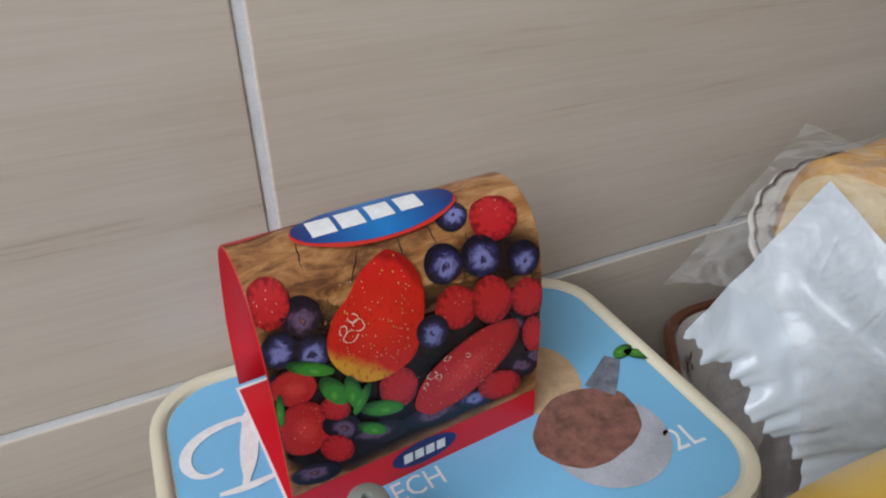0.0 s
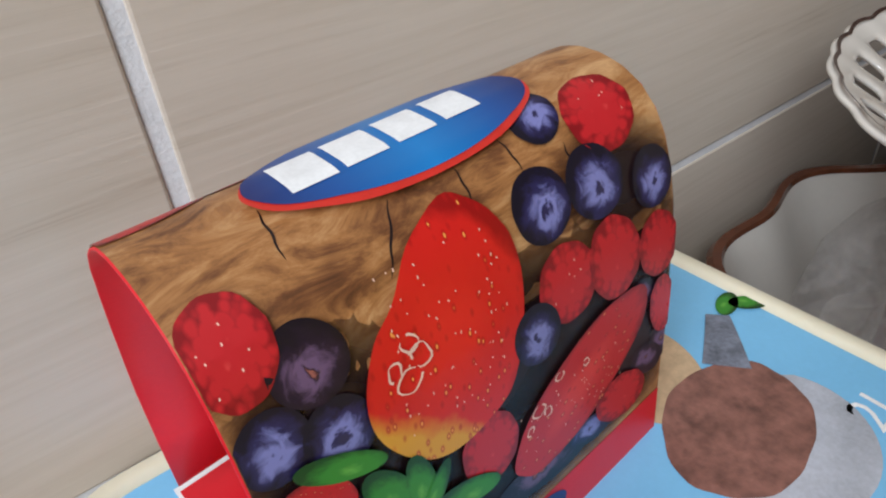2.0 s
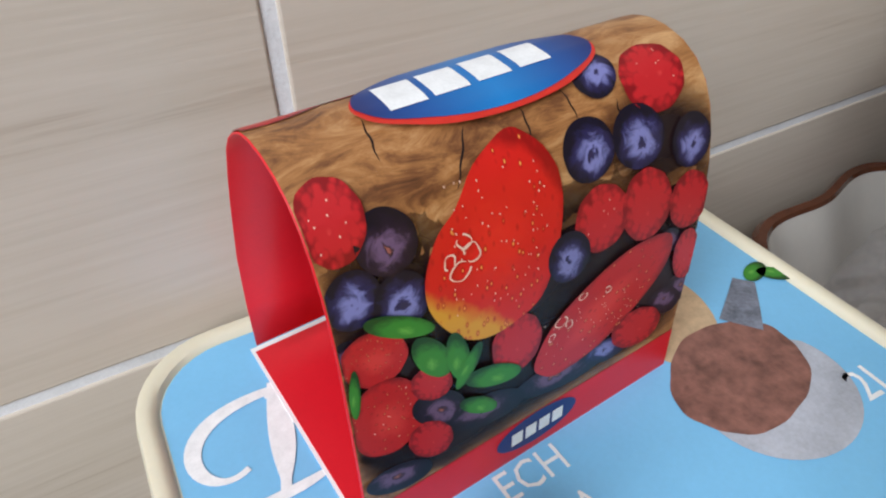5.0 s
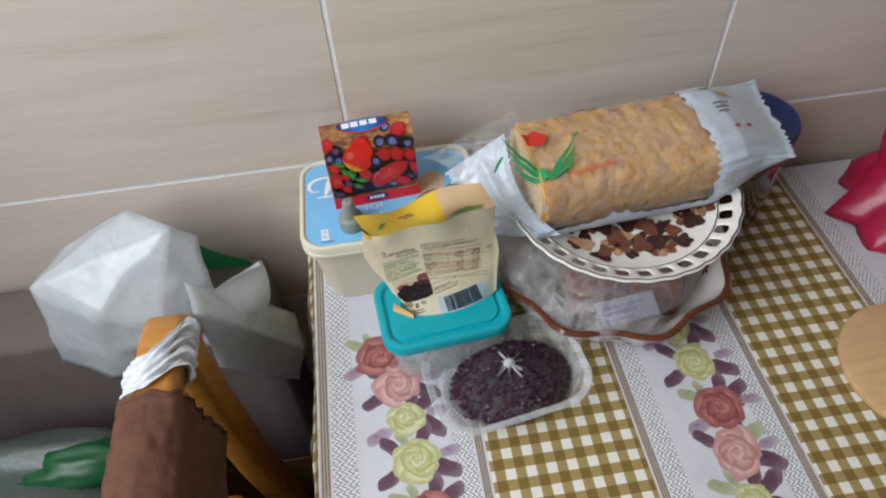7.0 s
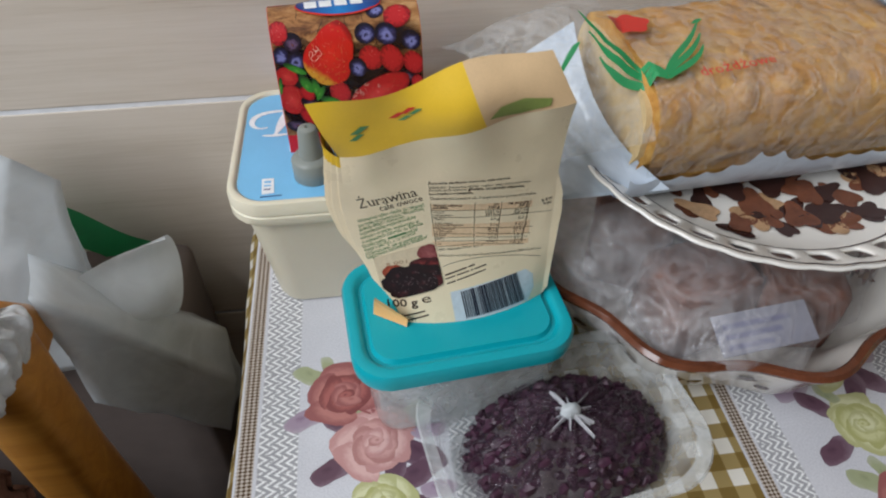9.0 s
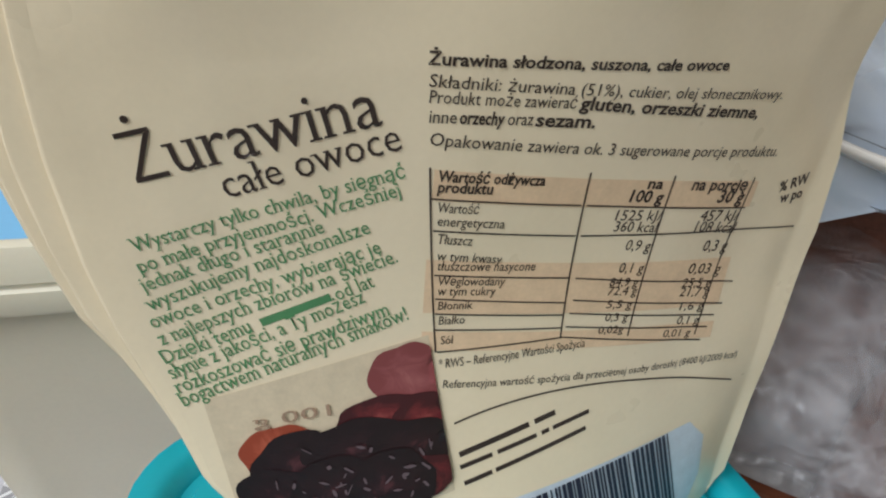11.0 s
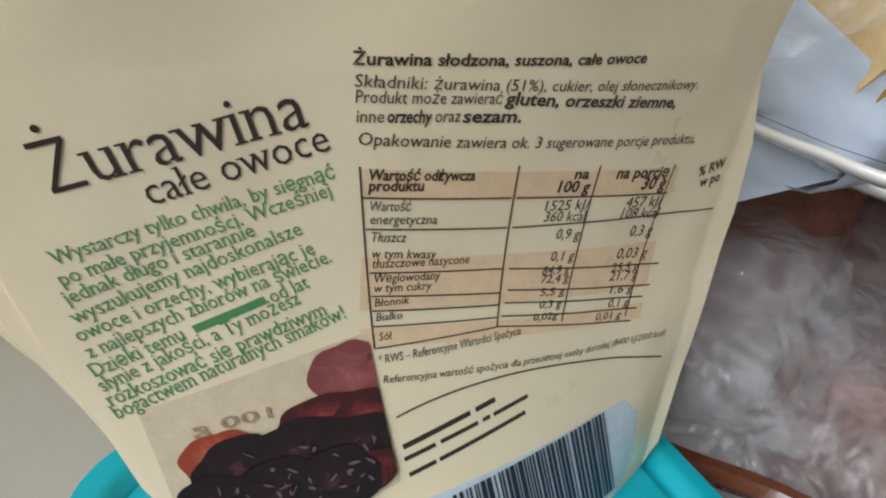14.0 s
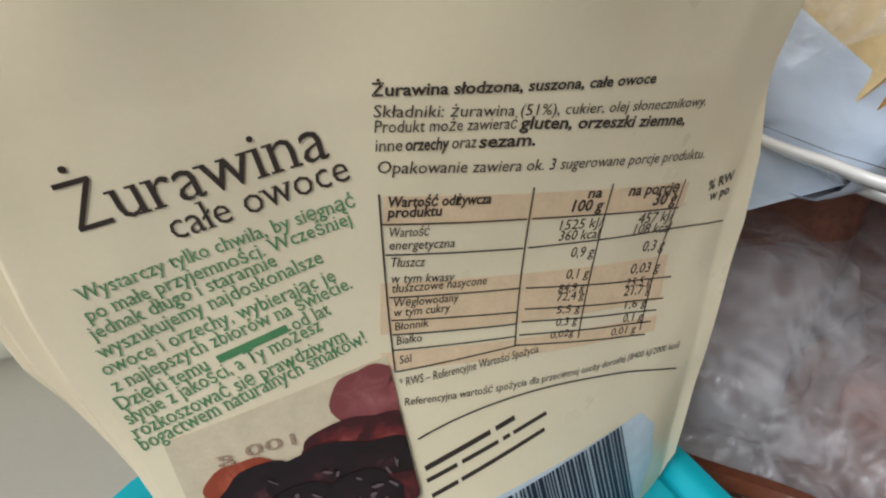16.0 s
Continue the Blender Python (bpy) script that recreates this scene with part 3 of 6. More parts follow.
printed("lettering", flat_text("ECH", -28, -21, -9, -20, 8), on_lid, 0.0003, WHITE_INK, panel)
printed("lettering", flat_text("ILIA", -26, -38, -7, -36.5, 10.5, -0.01), on_lid, 0.0003, WHITE_INK, panel)
printed("lettering", flat_text("AWA", -27, -55, -7, -53.5, 10.5, -0.01), on_lid, 0.0003, WHITE_INK, panel)
for i, (pts, w) in enumerate((([(-62, 41), (-104, 47), (-94, 12), (-80, 20)], 3.6), ([(-66, 44), (-70, 20), (-74, 9)], 5.5), ([(-83, 9), (-70, 7), (-57, 11)], 2.4), ([(-70, 40), (-40, 46), (-36, 12), (-64, 10)], 4.2))):
    printed("white_flourish", flat_stroke(curve_points(pts), lambda t, w=w: w * (0.35 + 0.9 * math.sin(math.pi * min(0.95, 0.1 + t)))), on_lid, 0.0003 + 0.00012 * i, WHITE_INK, panel)
printed("recycling_mark", flat_poly([(-80, -43), (-72, -43), (-71, -59), (-79, -60)]), on_lid, 0.0003, WHITE_INK, panel)
for i in range(3):
    printed("small_print", flat_stroke(straight(-78, -47 - 4 * i, -73.5, -47 - 4 * i), 2.2 - 0.5 * i), on_lid, 0.0005, (SKY_PRINT, SKY_PRINT, NAVY_INK)[i], panel)
printed("small_print", flat_stroke(straight(-80, -62.5, -66, -62), 1.0), on_lid, 0.0003, NAVY_INK, panel)

# ---- grey screw cap with a nozzle ----
cap = thing("nozzle_cap", (-0.006, -0.1235, LID_Z - 0.0024), "small grey ribbed plastic screw cap with a nozzle", "cap")
part("cap_skirt", lathe([(0.013, 0), (0.0138, 0.001), (0.0138, 0.0145), (0.0125, 0.0165), (0.008, 0.018)], 72, lambda k: 1 + 0.012 * math.sin(36 * k)), GREY_PLASTIC, cap, "ribbed grey skirt")
part("nozzle", lathe([(0.0085, 0.0178), (0.0078, 0.021), (0.0066, 0.036), (0.0058, 0.0385), (0.004, 0.0395), (0.0016, 0.0397), (0.001, 0.0375)], 32), GREY_PLASTIC, cap)

# ---- fruit carton ----
CW = 0.0975
carton = thing("fruit_carton", (-0.023, -0.0952, LID_Z - 0.0022), "folded card fruit fly trap with a berry print and red inside", "carton", turn=4.66)
PROFILE = [(0, 0), (0.0008, 0.015), (0.0015, 0.03), (0.0022, 0.043), (0.003, 0.055), (0.0041, 0.0625), (0.006, 0.069), (0.0083, 0.0745), (0.0115, 0.079), (0.0158, 0.0826), (0.021, 0.085), (0.027, 0.0864), (0.033, 0.0868), (0.0383, 0.0861), (0.043, 0.0845),
           (0.0478, 0.0818), (0.052, 0.078), (0.057, 0.0705), (0.062, 0.062), (0.072, 0.042), (0.0765, 0.024), (0.078, 0.009)]
PROFILE = [(0.8324 * d, 1.0763 * h) for d, h in PROFILE]
ARC = [0.0]
for (a, b), (c, d) in zip(PROFILE, PROFILE[1:]):
    ARC.append(ARC[-1] + math.hypot(c - a, d - b))


def on_carton(x, y, off):
    """Millimetres along the carton and up its bent front."""
    v = y / 1000
    d, h = float(np.interp(v, ARC, [p[0] for p in PROFILE])), float(np.interp(v, ARC, [p[1] for p in PROFILE]))
    d2, h2 = float(np.interp(v + 0.002, ARC, [p[0] for p in PROFILE])), float(np.interp(v + 0.002, ARC, [p[1] for p in PROFILE]))
    k = math.hypot(d2 - d, h2 - h) or 1
    return (x / 1000, d - off * (h2 - h) / k, h + off * (d2 - d) / k)


card = part("card", grid(lambda u, v: (u * CW, *PROFILE[round(v * 21)]), 6, 21), RED_CARD, carton, "bent card, red inside")
thicken(card, 0.0004, 1)
part("base_flap", box((0.0003, 0.0006, 0.0014), (CW - 0.0003, 0.0705, 0.0019)), RED_CARD, carton, "red base flap of the card")
part("base_underside", box((-0.0006, 0.0006, 0.0009), (CW, 0.0728, 0.0013)), WHITE_PRINT, carton, "white underside of the base flap")


def carton_sheet(x0, x1, y0, y1, nx, ny):
    bm = bmesh.new()
    vs = [[bm.verts.new((x0 + (x1 - x0) * i / nx, y0 + (y1 - y0) * j / ny, 0)) for i in range(nx + 1)] for j in range(ny + 1)]
    for j in range(ny):
        for i in range(nx):
            bm.faces.new((vs[j][i], vs[j][i + 1], vs[j + 1][i + 1], vs[j + 1][i]))
    return bm


CE = CW * 1000
front_print = printed("printed_front", carton_sheet(0.25, CE - 0.25, 14.5, 186, 8, 90), on_carton, 0.0006, WOOD_PRINT, carton, "picture of berries on weathered wood")
for i, (x, y, dx, h) in enumerate(((29.5, 84, 6, 10), (17.5, 93, 1.5, 9), (48, 87, 0.6, 7), (60, 88, -0.6, 7), (78, 88, 1, 8), (70, 84, 1, 5))):  # cracks in the pictured wood
    printed("printed_crack", flat_stroke([(x + dx * j / 10 + 0.16 * math.sin(1.7 * i + j * 1.3), y + h * j / 10) for j in range(11)], lambda t: 0.1 + 0.32 * math.sin(math.pi * t)), on_carton, 0.0007, PRINT_SHADE, front_print)
BERRIES = [  # kind, x, y, a, b, turn
    ("d", 14, 66, 22, 26, 0), ("d", 60, 56, 44, 26, -20), ("d", 18, 40, 26, 24, 0), ("d", 86, 52, 22, 32, 0), ("d", 50, 28, 60, 16, 0), ("d", 82, 78, 22, 12, -10), ("d", 50, 36, 50, 20, 0), ("d", 12, 52, 18, 30, 0), ("d", 44, 58, 18, 26, -60), ("d", 80, 36, 30, 22, 0), ("d", 25, 26, 30, 14, 0),
    ("c", 96, 31, 6, 4.5, -40), ("c", 87.3, 50, 5, 3, -40), ("c", 90, 29.3, 7.4, 4.1, -35), ("c", 54.6, 24, 15, 4.8, -10), ("c", 9, 21, 8.6, 4.4, -20), ("c", 32.2, 27, 11.6, 5.1, -17), ("b", 70, 23, 8, 4, -15), ("c", 1.5, 62, 3.7, 3.6, 110),
    ("b", 5, 72.5, 5.6, 5.4, 100), ("b", 14, 68.3, 6.2, 5.6, 117), ("c", 13.3, 80, 6.2, 5.8, 132), ("r", 5.2, 86.4, 7.4, 6, 80),
    ("b", 68.5, 95.4, 6.2, 5, -150), ("r", 82.5, 91, 9.2, 7.4, -166), ("b", 60.2, 81.6, 6.8, 6.4, 164), ("b", 74, 80.3, 7.6, 6.6, 157), ("b", 90, 75, 6.6, 6, 145),
    ("r", 62.7, 65.9, 8.6, 7.4, 129), ("r", 76.4, 64, 9.8, 7.4, 117), ("r", 91, 60, 8.6, 6.4, 123), ("r", 94, 43, 8.5, 4.6, 105), ("r", 80, 25.5, 9.9, 6.4, 153), ("r", 40, 43.6, 9, 6.6, 110),
    ("T", 65, 39.5, 25, 11.5, 27), ("S", 0, 0, 0, 0, 0), ("b", 53.4, 60.5, 6.8, 5.6, 121),
    ("s", 7, 58.5, 8, 6, 135), ("s", 8, 41.4, 12, 8.4, 103), ("c", 19.5, 37, 8, 4.6, 136), ("r", 17, 28.5, 7.3, 4.6, 123), ("r", 18, 45.5, 6, 4, 128),
    ("l", 12.5, 63.6, 8, 3, 150), ("l", 18.5, 52.5, 7.4, 4.2, 118), ("l", 24.5, 49, 7.4, 3.4, 100), ("l", 33.5, 38, 8.4, 4, 155), ("l", 29.5, 31, 6.4, 3, 140), ("l", 27, 45, 6, 2.6, 60), ("l", 1.6, 53, 6.2, 1.5, 85)]
KINDS = {"d": ("printed_shadow", SOFT_SHADE), "r": ("printed_raspberry", RASPBERRY), "c": ("printed_currant", CURRANT), "b": ("printed_blueberry", BLUEBERRY), "s": ("printed_strawberry", STRAWBERRY),
         "S": ("printed_strawberry", BIG_STRAWBERRY), "T": ("printed_strawberry", STRAWBERRY), "l": ("printed_leaf", LEAF_INK)}
# the large strawberry: its outline from the tip round to the leaves
TIP = [(42.3, 90.8), (33.3, 86.8), (27.4, 81), (22.8, 77.7), (19.2, 71.7), (18.5, 65.6), (21.1, 59.1), (26.9, 52.4), (32.9, 49.9), (39.9, 50.7), (46.1, 53.9), (49.8, 63.6), (51.8, 74.3), (51, 82.4), (47, 88.6)]


def flat_blob(outline, middle, n=4):
    """A smooth patch inside a closed outline, with UV from -1 to 1 across and along it."""
    bm = bmesh.new()
    uv = bm.loops.layers.uv.new("UVMap")
    loop = []
    for i in range(len(outline)):
        a, b, c, d = (Vector(outline[(i + j) % len(outline)]) for j in (-1, 0, 1, 2))
        for t in (0, 0.25, 0.5, 0.75):  # a spline through the corners
            loop.append(0.5 * (2 * b + (c - a) * t + (2 * a - 5 * b + 4 * c - d) * t ** 2 + (3 * b - a - 3 * c + d) * t ** 3))
    m = Vector(middle)
    mid = bm.verts.new((*m, 0))
    rows = [[bm.verts.new((*m.lerp(p, r), 0)) for p in loop] for r in (0.2, 0.4, 0.6, 0.8, 1.0)]
    k = len(loop)
    for i in range(k):
        bm.faces.new((mid, rows[0][i], rows[0][(i + 1) % k]))
        for p, q in zip(rows, rows[1:]):
            bm.faces.new((p[i], q[i], q[(i + 1) % k], p[(i + 1) % k]))
    for f in bm.faces:
        for lp in f.loops:
            lp[uv].uv = ((lp.vert.co.x - m.x) / 18, (lp.vert.co.y - m.y) / 22)
    return bm


taper = lambda k: 1 - 0.16 * max(0.0, -math.cos(k)) ** 2 + 0.012 * math.sin(7 * k)
pointed = lambda k: 0.78 + 0.22 * abs(math.cos(k)) ** 3
bumpy = lambda k: 1 + 0.014 * math.sin(9 * k)
for i, (kind, x, y, a, b, turn) in enumerate(BERRIES):
    name, m = KINDS[kind]
    bm = flat_blob(TIP, (35, 69)) if kind == "S" else flat_disc(x, y, a, b, turn, 36, taper if kind in "Ts" else bumpy if kind == "r" else pointed if kind == "l" else None)
    for v in bm.verts:
        v.co.x, v.co.y = min(CE - 0.3, max(0.3, v.co.x)), max(14.6, v.co.y)
    printed(name, bm, on_carton, 0.00072 + 0.000022 * i, m, front_print)
# light on the wet skins in the picture: small broken rings and flecks
for x, y, a in ((29, 72.4, 1.9), (26, 69.6, 2.0), (24, 72.2, 1.4), (27.6, 75, 1.4), (52, 43.5, 1.5), (54.5, 41.5, 1.2), (58, 48, 1.0), (66, 46, 0.9), (49.5, 40, 1.0)):
    printed("printed_glint", flat_stroke([(x + a * math.cos(k) * (1 + 0.25 * math.sin(2 * k + x)), y + a * math.sin(k)) for k in [0.42 * i + x for i in range(14)]], lambda t: 0.14 + 0.3 * abs(math.sin(5 * t))), on_carton, 0.0021, GLINT_INK, front_print)
rnd = random.Random(8)
for x0, y0, w, h, count in ((36, 71, 12, 15, 64), (63, 39, 16, 6, 40), (4, 86, 4, 4, 7), (62, 66, 5, 5, 5), (82, 92, 5, 4, 5), (8, 42, 5, 7, 8)):
    for _ in range(count):
        x, y, k = x0 + rnd.uniform(-w, w), y0 + rnd.uniform(-h, h), rnd.uniform(1.2, 2.2)
        d = rnd.uniform(0.2, 0.55)
        printed("printed_fleck", flat_stroke(straight(x, y, x + d * math.cos(k), y + d * math.sin(k), 2), 0.22), on_carton, 0.0021, GLINT_INK, front_print)
for x, y, w in ((7, 110, 10), (22, 114, 6)):  # berries at the far side of the bend
    bm = flat_disc(x, y + 4, w, 4, 5, 30)
    for v in bm.verts:
        v.co.x = max(0.3, v.co.x)
    printed("printed_raspberry", bm, on_carton, 0.0008, RASPBERRY, front_print)
oval = printed("blue_emblem", flat_disc(45.8, 102.8, 28, 9.4, -1, 60, None, 9), on_carton, 0.00205, RED_INK, front_print, "red-edged blue oval emblem")


def emblem_blue():
    n = Nodes("emblem_blue", 0.3)
    x, y, _ = n.xyz(n.t.nodes.new("ShaderNodeTexCoord").outputs["UV"])
    n.colour(n.ramp(n.math("ABSOLUTE", x), (0.0, (0.01, 0.2, 0.55)), (0.6, (0.008, 0.08, 0.32)), (1.0, (0.01, 0.02, 0.13))))
    return n.mat


EMBLEM = emblem_blue()
printed("oval_field", flat_disc(46, 103.5, 27.5, 8.9, -1, 60, None, 9), on_carton, 0.00222, EMBLEM, oval)
for x in (24, 33.6, 43.6, 53.8):  # plain bars in place of a maker's name
    printed("white_bar", carton_sheet(x, x + 8, 99.9 + 0.02 * x, 106.9 + 0.02 * x, 3, 6), on_carton, 0.0024, WHITE_INK, oval)
strip = printed("red_strip", carton_sheet(0.2, CE - 0.2, 0.2, 14.4, 6, 4), on_carton, 0.0007, RED_CARD, carton, "red strip along the foot of the card")
small = printed("blue_emblem", flat_disc(48.5, 9, 13, 5.6, 0, 36), on_carton, 0.0009, NAVY_INK, strip, "small dark blue oval emblem")
for i in range(4):
    printed("white_bar", flat_poly([(40 + 4.4 * i, 6.7), (43.5 + 4.4 * i, 6.7), (43.5 + 4.4 * i, 11.1), (40 + 4.4 * i, 11.1)], 1), on_carton, 0.0011, WHITE_INK, small)

# ---- lunch box ----
tq = thing("lunch_box", (0.0785, -0.2165, TZ + 0.0022), "clear plastic lunch box with a turquoise lid", "food box", turn=5.0)
BOXPLASTIC = film("clear_box_plastic", (0.8, 0.84, 0.85), 0.12, 0.3, 0.1, 20)
part("box_body", tray([(0.055, 0.035, 0.014, 0), (0.058, 0.038, 0.016, 0.004), (0.064, 0.044, 0.018, 0.068)], 6), BOXPLASTIC, tq, "clear plastic body")
part("lid", tray([(0.067, 0.047, 0.022, 0.0655), (0.0695, 0.0495, 0.024, 0.0665), (0.07, 0.05, 0.024, 0.075), (0.0685, 0.0485, 0.023, 0.0785), (0.064, 0.044, 0.02, 0.0795),
                  (0.0615, 0.0415, 0.018, 0.0785), (0.0595, 0.0395, 0.017, 0.0755), (0.0575, 0.0375, 0.016, 0.0755), (0.056, 0.036, 0.015, 0.0785)], 8), TURQUOISE, tq, "turquoise snap-on lid with a moulded groove")

# ---- cranberry pouch ----
PX, PY, PZ = 0.0755, -0.2, 0.8306
pouch = thing("cranberry_pouch", (PX, PY, PZ), "pale yellow pouch of dried cranberries standing on the turquoise lid", "food pouch")


def pouch_front(x, z):
    """The bulging front of the pouch: its depth at x and height z, both in metres."""
    k = 3.7 if z < 0.0644 else 2.0
    a = max(-1.1, min(1.1, x / 0.055))
    e = 0.004 + 0.010 * max(0, min(1, (0.0544 - z) / 0.055)) ** 2
    crease = 0.0009 * fbm((x, z * 0.6, 1.7), 32, 3) * (0.15 + 0.85 * max(0.0, min(1, (abs(x) - 0.03) / 0.025))) + 0.0016 * max(0.0, (z - 0.1) / 0.03) * math.sin(x * 120 + 30 * z) + 0.0046 * fbm((x * 1.3, z, 4.2), 15, 2) * max(0.0, min(1, (z - 0.03) / 0.06)) * max(0.25, min(1, (0.01 - x) / 0.05))
    return -0.0165 - k * (z - 0.0644) ** 2 + e * a * a + crease


def on_pouch(x, y, off):
    x, z = x / 1000, y / 1000 - 0.0006
    return (x, pouch_front(x, z) - off, z)


def ridge(u):
    return 0.136 + 0.015 * u


def pouch_edge(side, z):
    if side < 0:
        w = float(np.interp(z, (0, 0.014, 0.0286, 0.0427, 0.0557, 0.0694, 0.0864, 0.1, 0.14), (0.031, 0.0355, 0.045, 0.0483, 0.0516, 0.054, 0.0553, 0.0553, 0.0535)))
    else:
        w = float(np.interp(z, (0, 0.006, 0.04, 0.067, 0.082, 0.097, 0.14), (0.06, 0.0635, 0.0645, 0.066, 0.0645, 0.06, 0.058)))
    return side * w


def top_edge(u):
    return Vector((-0.0125 + 0.0575 * u, -0.0235 + 0.004 * math.sin(3 * u), 0.166 + 0.0115 * u + 0.002 * math.sin(5 * u)))


def front_point(u, v):
    s = 2 * u - 1
    z = v * ridge(s)
    x = s * abs(pouch_edge(1 if s > 0 else -1, z)) - 0.003 * v * (1 - s) / 2
    return Vector((x, pouch_front(x, z), z))


def flap_point(u, v):
    a = front_point(u, 1.0)
    b = top_edge(2 * u - 1)
    p = a.lerp(b, v)
    p.y += 0.004 * math.sin(math.pi * v) * math.sin(7 * u) - 0.003 * math.sin(math.pi * v)
    return p


def back_point(u, v):
    s = 2 * u - 1
    base = Vector((s * (0.05 if s > 0 else 0.032), 0.018 + 0.008 * (1 - s * s), 0.0))
    t = top_edge(s)
    p = base.lerp(t, v ** 0.9)
    p.y += 0.02 * math.sin(math.pi * v) * (0.4 + 0.6 * (1 - s * s))
    return p


def gusset(side):
    def f(u, v):
        a, b = front_point((side + 1) / 2, v), back_point((side + 1) / 2, v * 0.86)
        p = a.lerp(b, u)
        z = p.z
        out = -0.006 if side > 0 else float(np.interp(z, (0.0, 0.022, 0.044, 0.054, 0.06, 0.084, 0.125), (0.0, 0.001, 0.006, 0.009, 0.011, 0.0115, 0.004)))
        p.x += side * out * math.sin(math.pi * u ** 0.8)
        p.x += side * 0.0017 * (2 / math.pi) * math.asin(math.sin((20 + 1.2 * math.sin(40 * z)) * math.pi * u)) * math.sin(math.pi * v) ** 0.6
        return p
    return f


YELLOW = varied("yellow_pouch_print", (0.78, 0.5, 0.035), 0.36, 0.06, 60, 900, 0.08)
front_panel = part("front_panel", grid(front_point, 190, 210), POUCH, pouch, "pale yellow printed front of the pouch", angle=180)
part("side_gusset", grid(lambda u, v: gusset(-1)(u, v * 0.94), 200, 50), POUCH, pouch, "pleated pale side of the pouch", angle=180)
part("side_gusset", grid(lambda u, v: gusset(-1)(u, 0.94 + v * 0.06), 90, 8), YELLOW, pouch, "yellow upper side of the pouch", angle=180)
part("side_gusset", grid(gusset(1), 90, 50), POUCH, pouch, angle=180)
part("back_panel", grid(back_point, 30, 30), YELLOW, pouch, "yellow back of the pouch", angle=180)
flap = part("top_flap", grid(lambda u, v: flap_point(u * 0.64, v), 40, 16), YELLOW, pouch, "creased bright yellow top flap", angle=180)
part("top_flap", grid(lambda u, v: flap_point(0.64 + u * 0.36, v), 24, 16), varied("beige_pouch_top", (0.66, 0.46, 0.26), 0.3, 0.08, 60, 900, 0.08), pouch, "beige folded corner of the pouch", angle=180)
part("bottom_seal", grid(lambda u, v: Vector((-0.049 + 0.02 * u + 0.002 * v, -0.02 - 0.013 * u + 0.004 * math.sin(3 * v) - 0.004 * v, 0.0012 + 0.019 * v * (1 - 0.5 * u))), 8, 8), varied("orange_pouch_seal", (0.74, 0.42, 0.16), 0.35, 0.08, 60, 900, 0.08), pouch, "orange tab of the bottom seal", angle=180)


def on_flap(x, y, off):
    p = flap_point(x / 100, y / 100)
    return (p.x, p.y - off, p.z + off * 0.6)


for x, y, w, m in ((30, 55, 1.6, RED_INK), (35, 60, 1.6, RED_INK), (33, 48, 1.4, GREEN_INK), (38, 56, 1.4, GREEN_INK), (12, 40, 2.0, GREEN_INK), (10, 30, 1.6, GREEN_INK)):
    printed("small_print", flat_stroke(straight(x, y, x + w * 3, y + w * 5), w * 2), on_flap, 0.0005, m, flap)
printed("printed_leaf", flat_poly([(66, 14), (72, 30), (82, 34), (92, 22), (90, 8), (78, 4)], 3), on_flap, 0.0006, ink("dull_green_print", (0.2, 0.26, 0.06)), flap)


def serifs(bm):
    """Feet and flags on the straight stems of built-in lettering, still at its unit size."""
    ends = [e for e in bm.edges if e.is_boundary and abs(e.verts[0].co.y - e.verts[1].co.y) < 0.004 and 0.05 < e.calc_length() < 0.13]
    marks = [(min(v.co.x for v in e.verts), max(v.co.x for v in e.verts), e.verts[0].co.y, sum(f.calc_center_median().y for f in e.link_faces) > e.verts[0].co.y) for e in ends]
    for a, b, y, foot in marks:
        h = 0.034 if foot else -0.034
        lo = a - (0.06 if foot else 0.075)
        hi = b + (0.06 if foot else 0.012)
        bm.faces.new([bm.verts.new((x, yy, 0)) for x, yy in ((lo, y), (hi, y), (hi - 0.012, y + h), (lo + 0.012, y + h))])


def title(s, x0, y0, x1, y1, c):
    printed("lettering", flat_text(s, x0, y0, x1, y1, c, -0.004, serifs), on_pouch, 0.00018, INK, front_panel)


def green(s, x0, y0, x1, y1, c):
    printed("lettering", flat_text(s, x0, y0, x1, y1, c, 0.0, serifs), on_pouch, 0.00018, GREEN_INK, front_panel)


def plain(s, x0, y0, x1, y1, c):
    printed("lettering", flat_text(s, x0, y0, x1, y1, c), on_pouch, 0.00018, INK, front_panel)


def bold(s, x0, y0, x1, y1, c):
    printed("lettering", flat_text(s, x0, y0, x1, y1, c, 0.022), on_pouch, 0.00018, INK, front_panel)


def bar(s, x0, y0, x1, y1, c, material=None):
    """A plain bar where a maker's name or an address stands."""
    printed("plain_bar", flat_stroke(straight(x0, y0 + c * 0.5, x1, y1 + c * 0.5), c * 0.75), on_pouch, 0.0001, material or INK, front_panel)


def rule(x0, y0, x1, y1):
    printed("table_line", flat_stroke(straight(x0, y0, x1, y1), 0.28), on_pouch, 0.00018, INK, front_panel)


title("Żurawina", -50.0, 83.8, -18.4, 92.3, 6.8)
title("całe owoce", -39.0, 81.3, -15.6, 88.7, 4.5)
green("Wystarczy tylko chwila, by sięgnąć", -52.2, 73.0, -14.9, 84.4, 2.31)
green("po małe przyjemności. Wcześniej", -51.9, 69.6, -15.4, 81.4, 2.38)
green("jednak długo i starannie", -51.8, 66.4, -26.1, 75.5, 2.45)
green("wyszukujemy najdoskonalsze", -51.6, 62.9, -19.5, 75.2, 2.52)
green("owoce i orzechy, wybierając je", -51.5, 59.8, -17.8, 71.7, 2.56)
green("z najlepszych zbiorów na świecie.", -50.7, 56.6, -15.3, 70.0, 2.59)
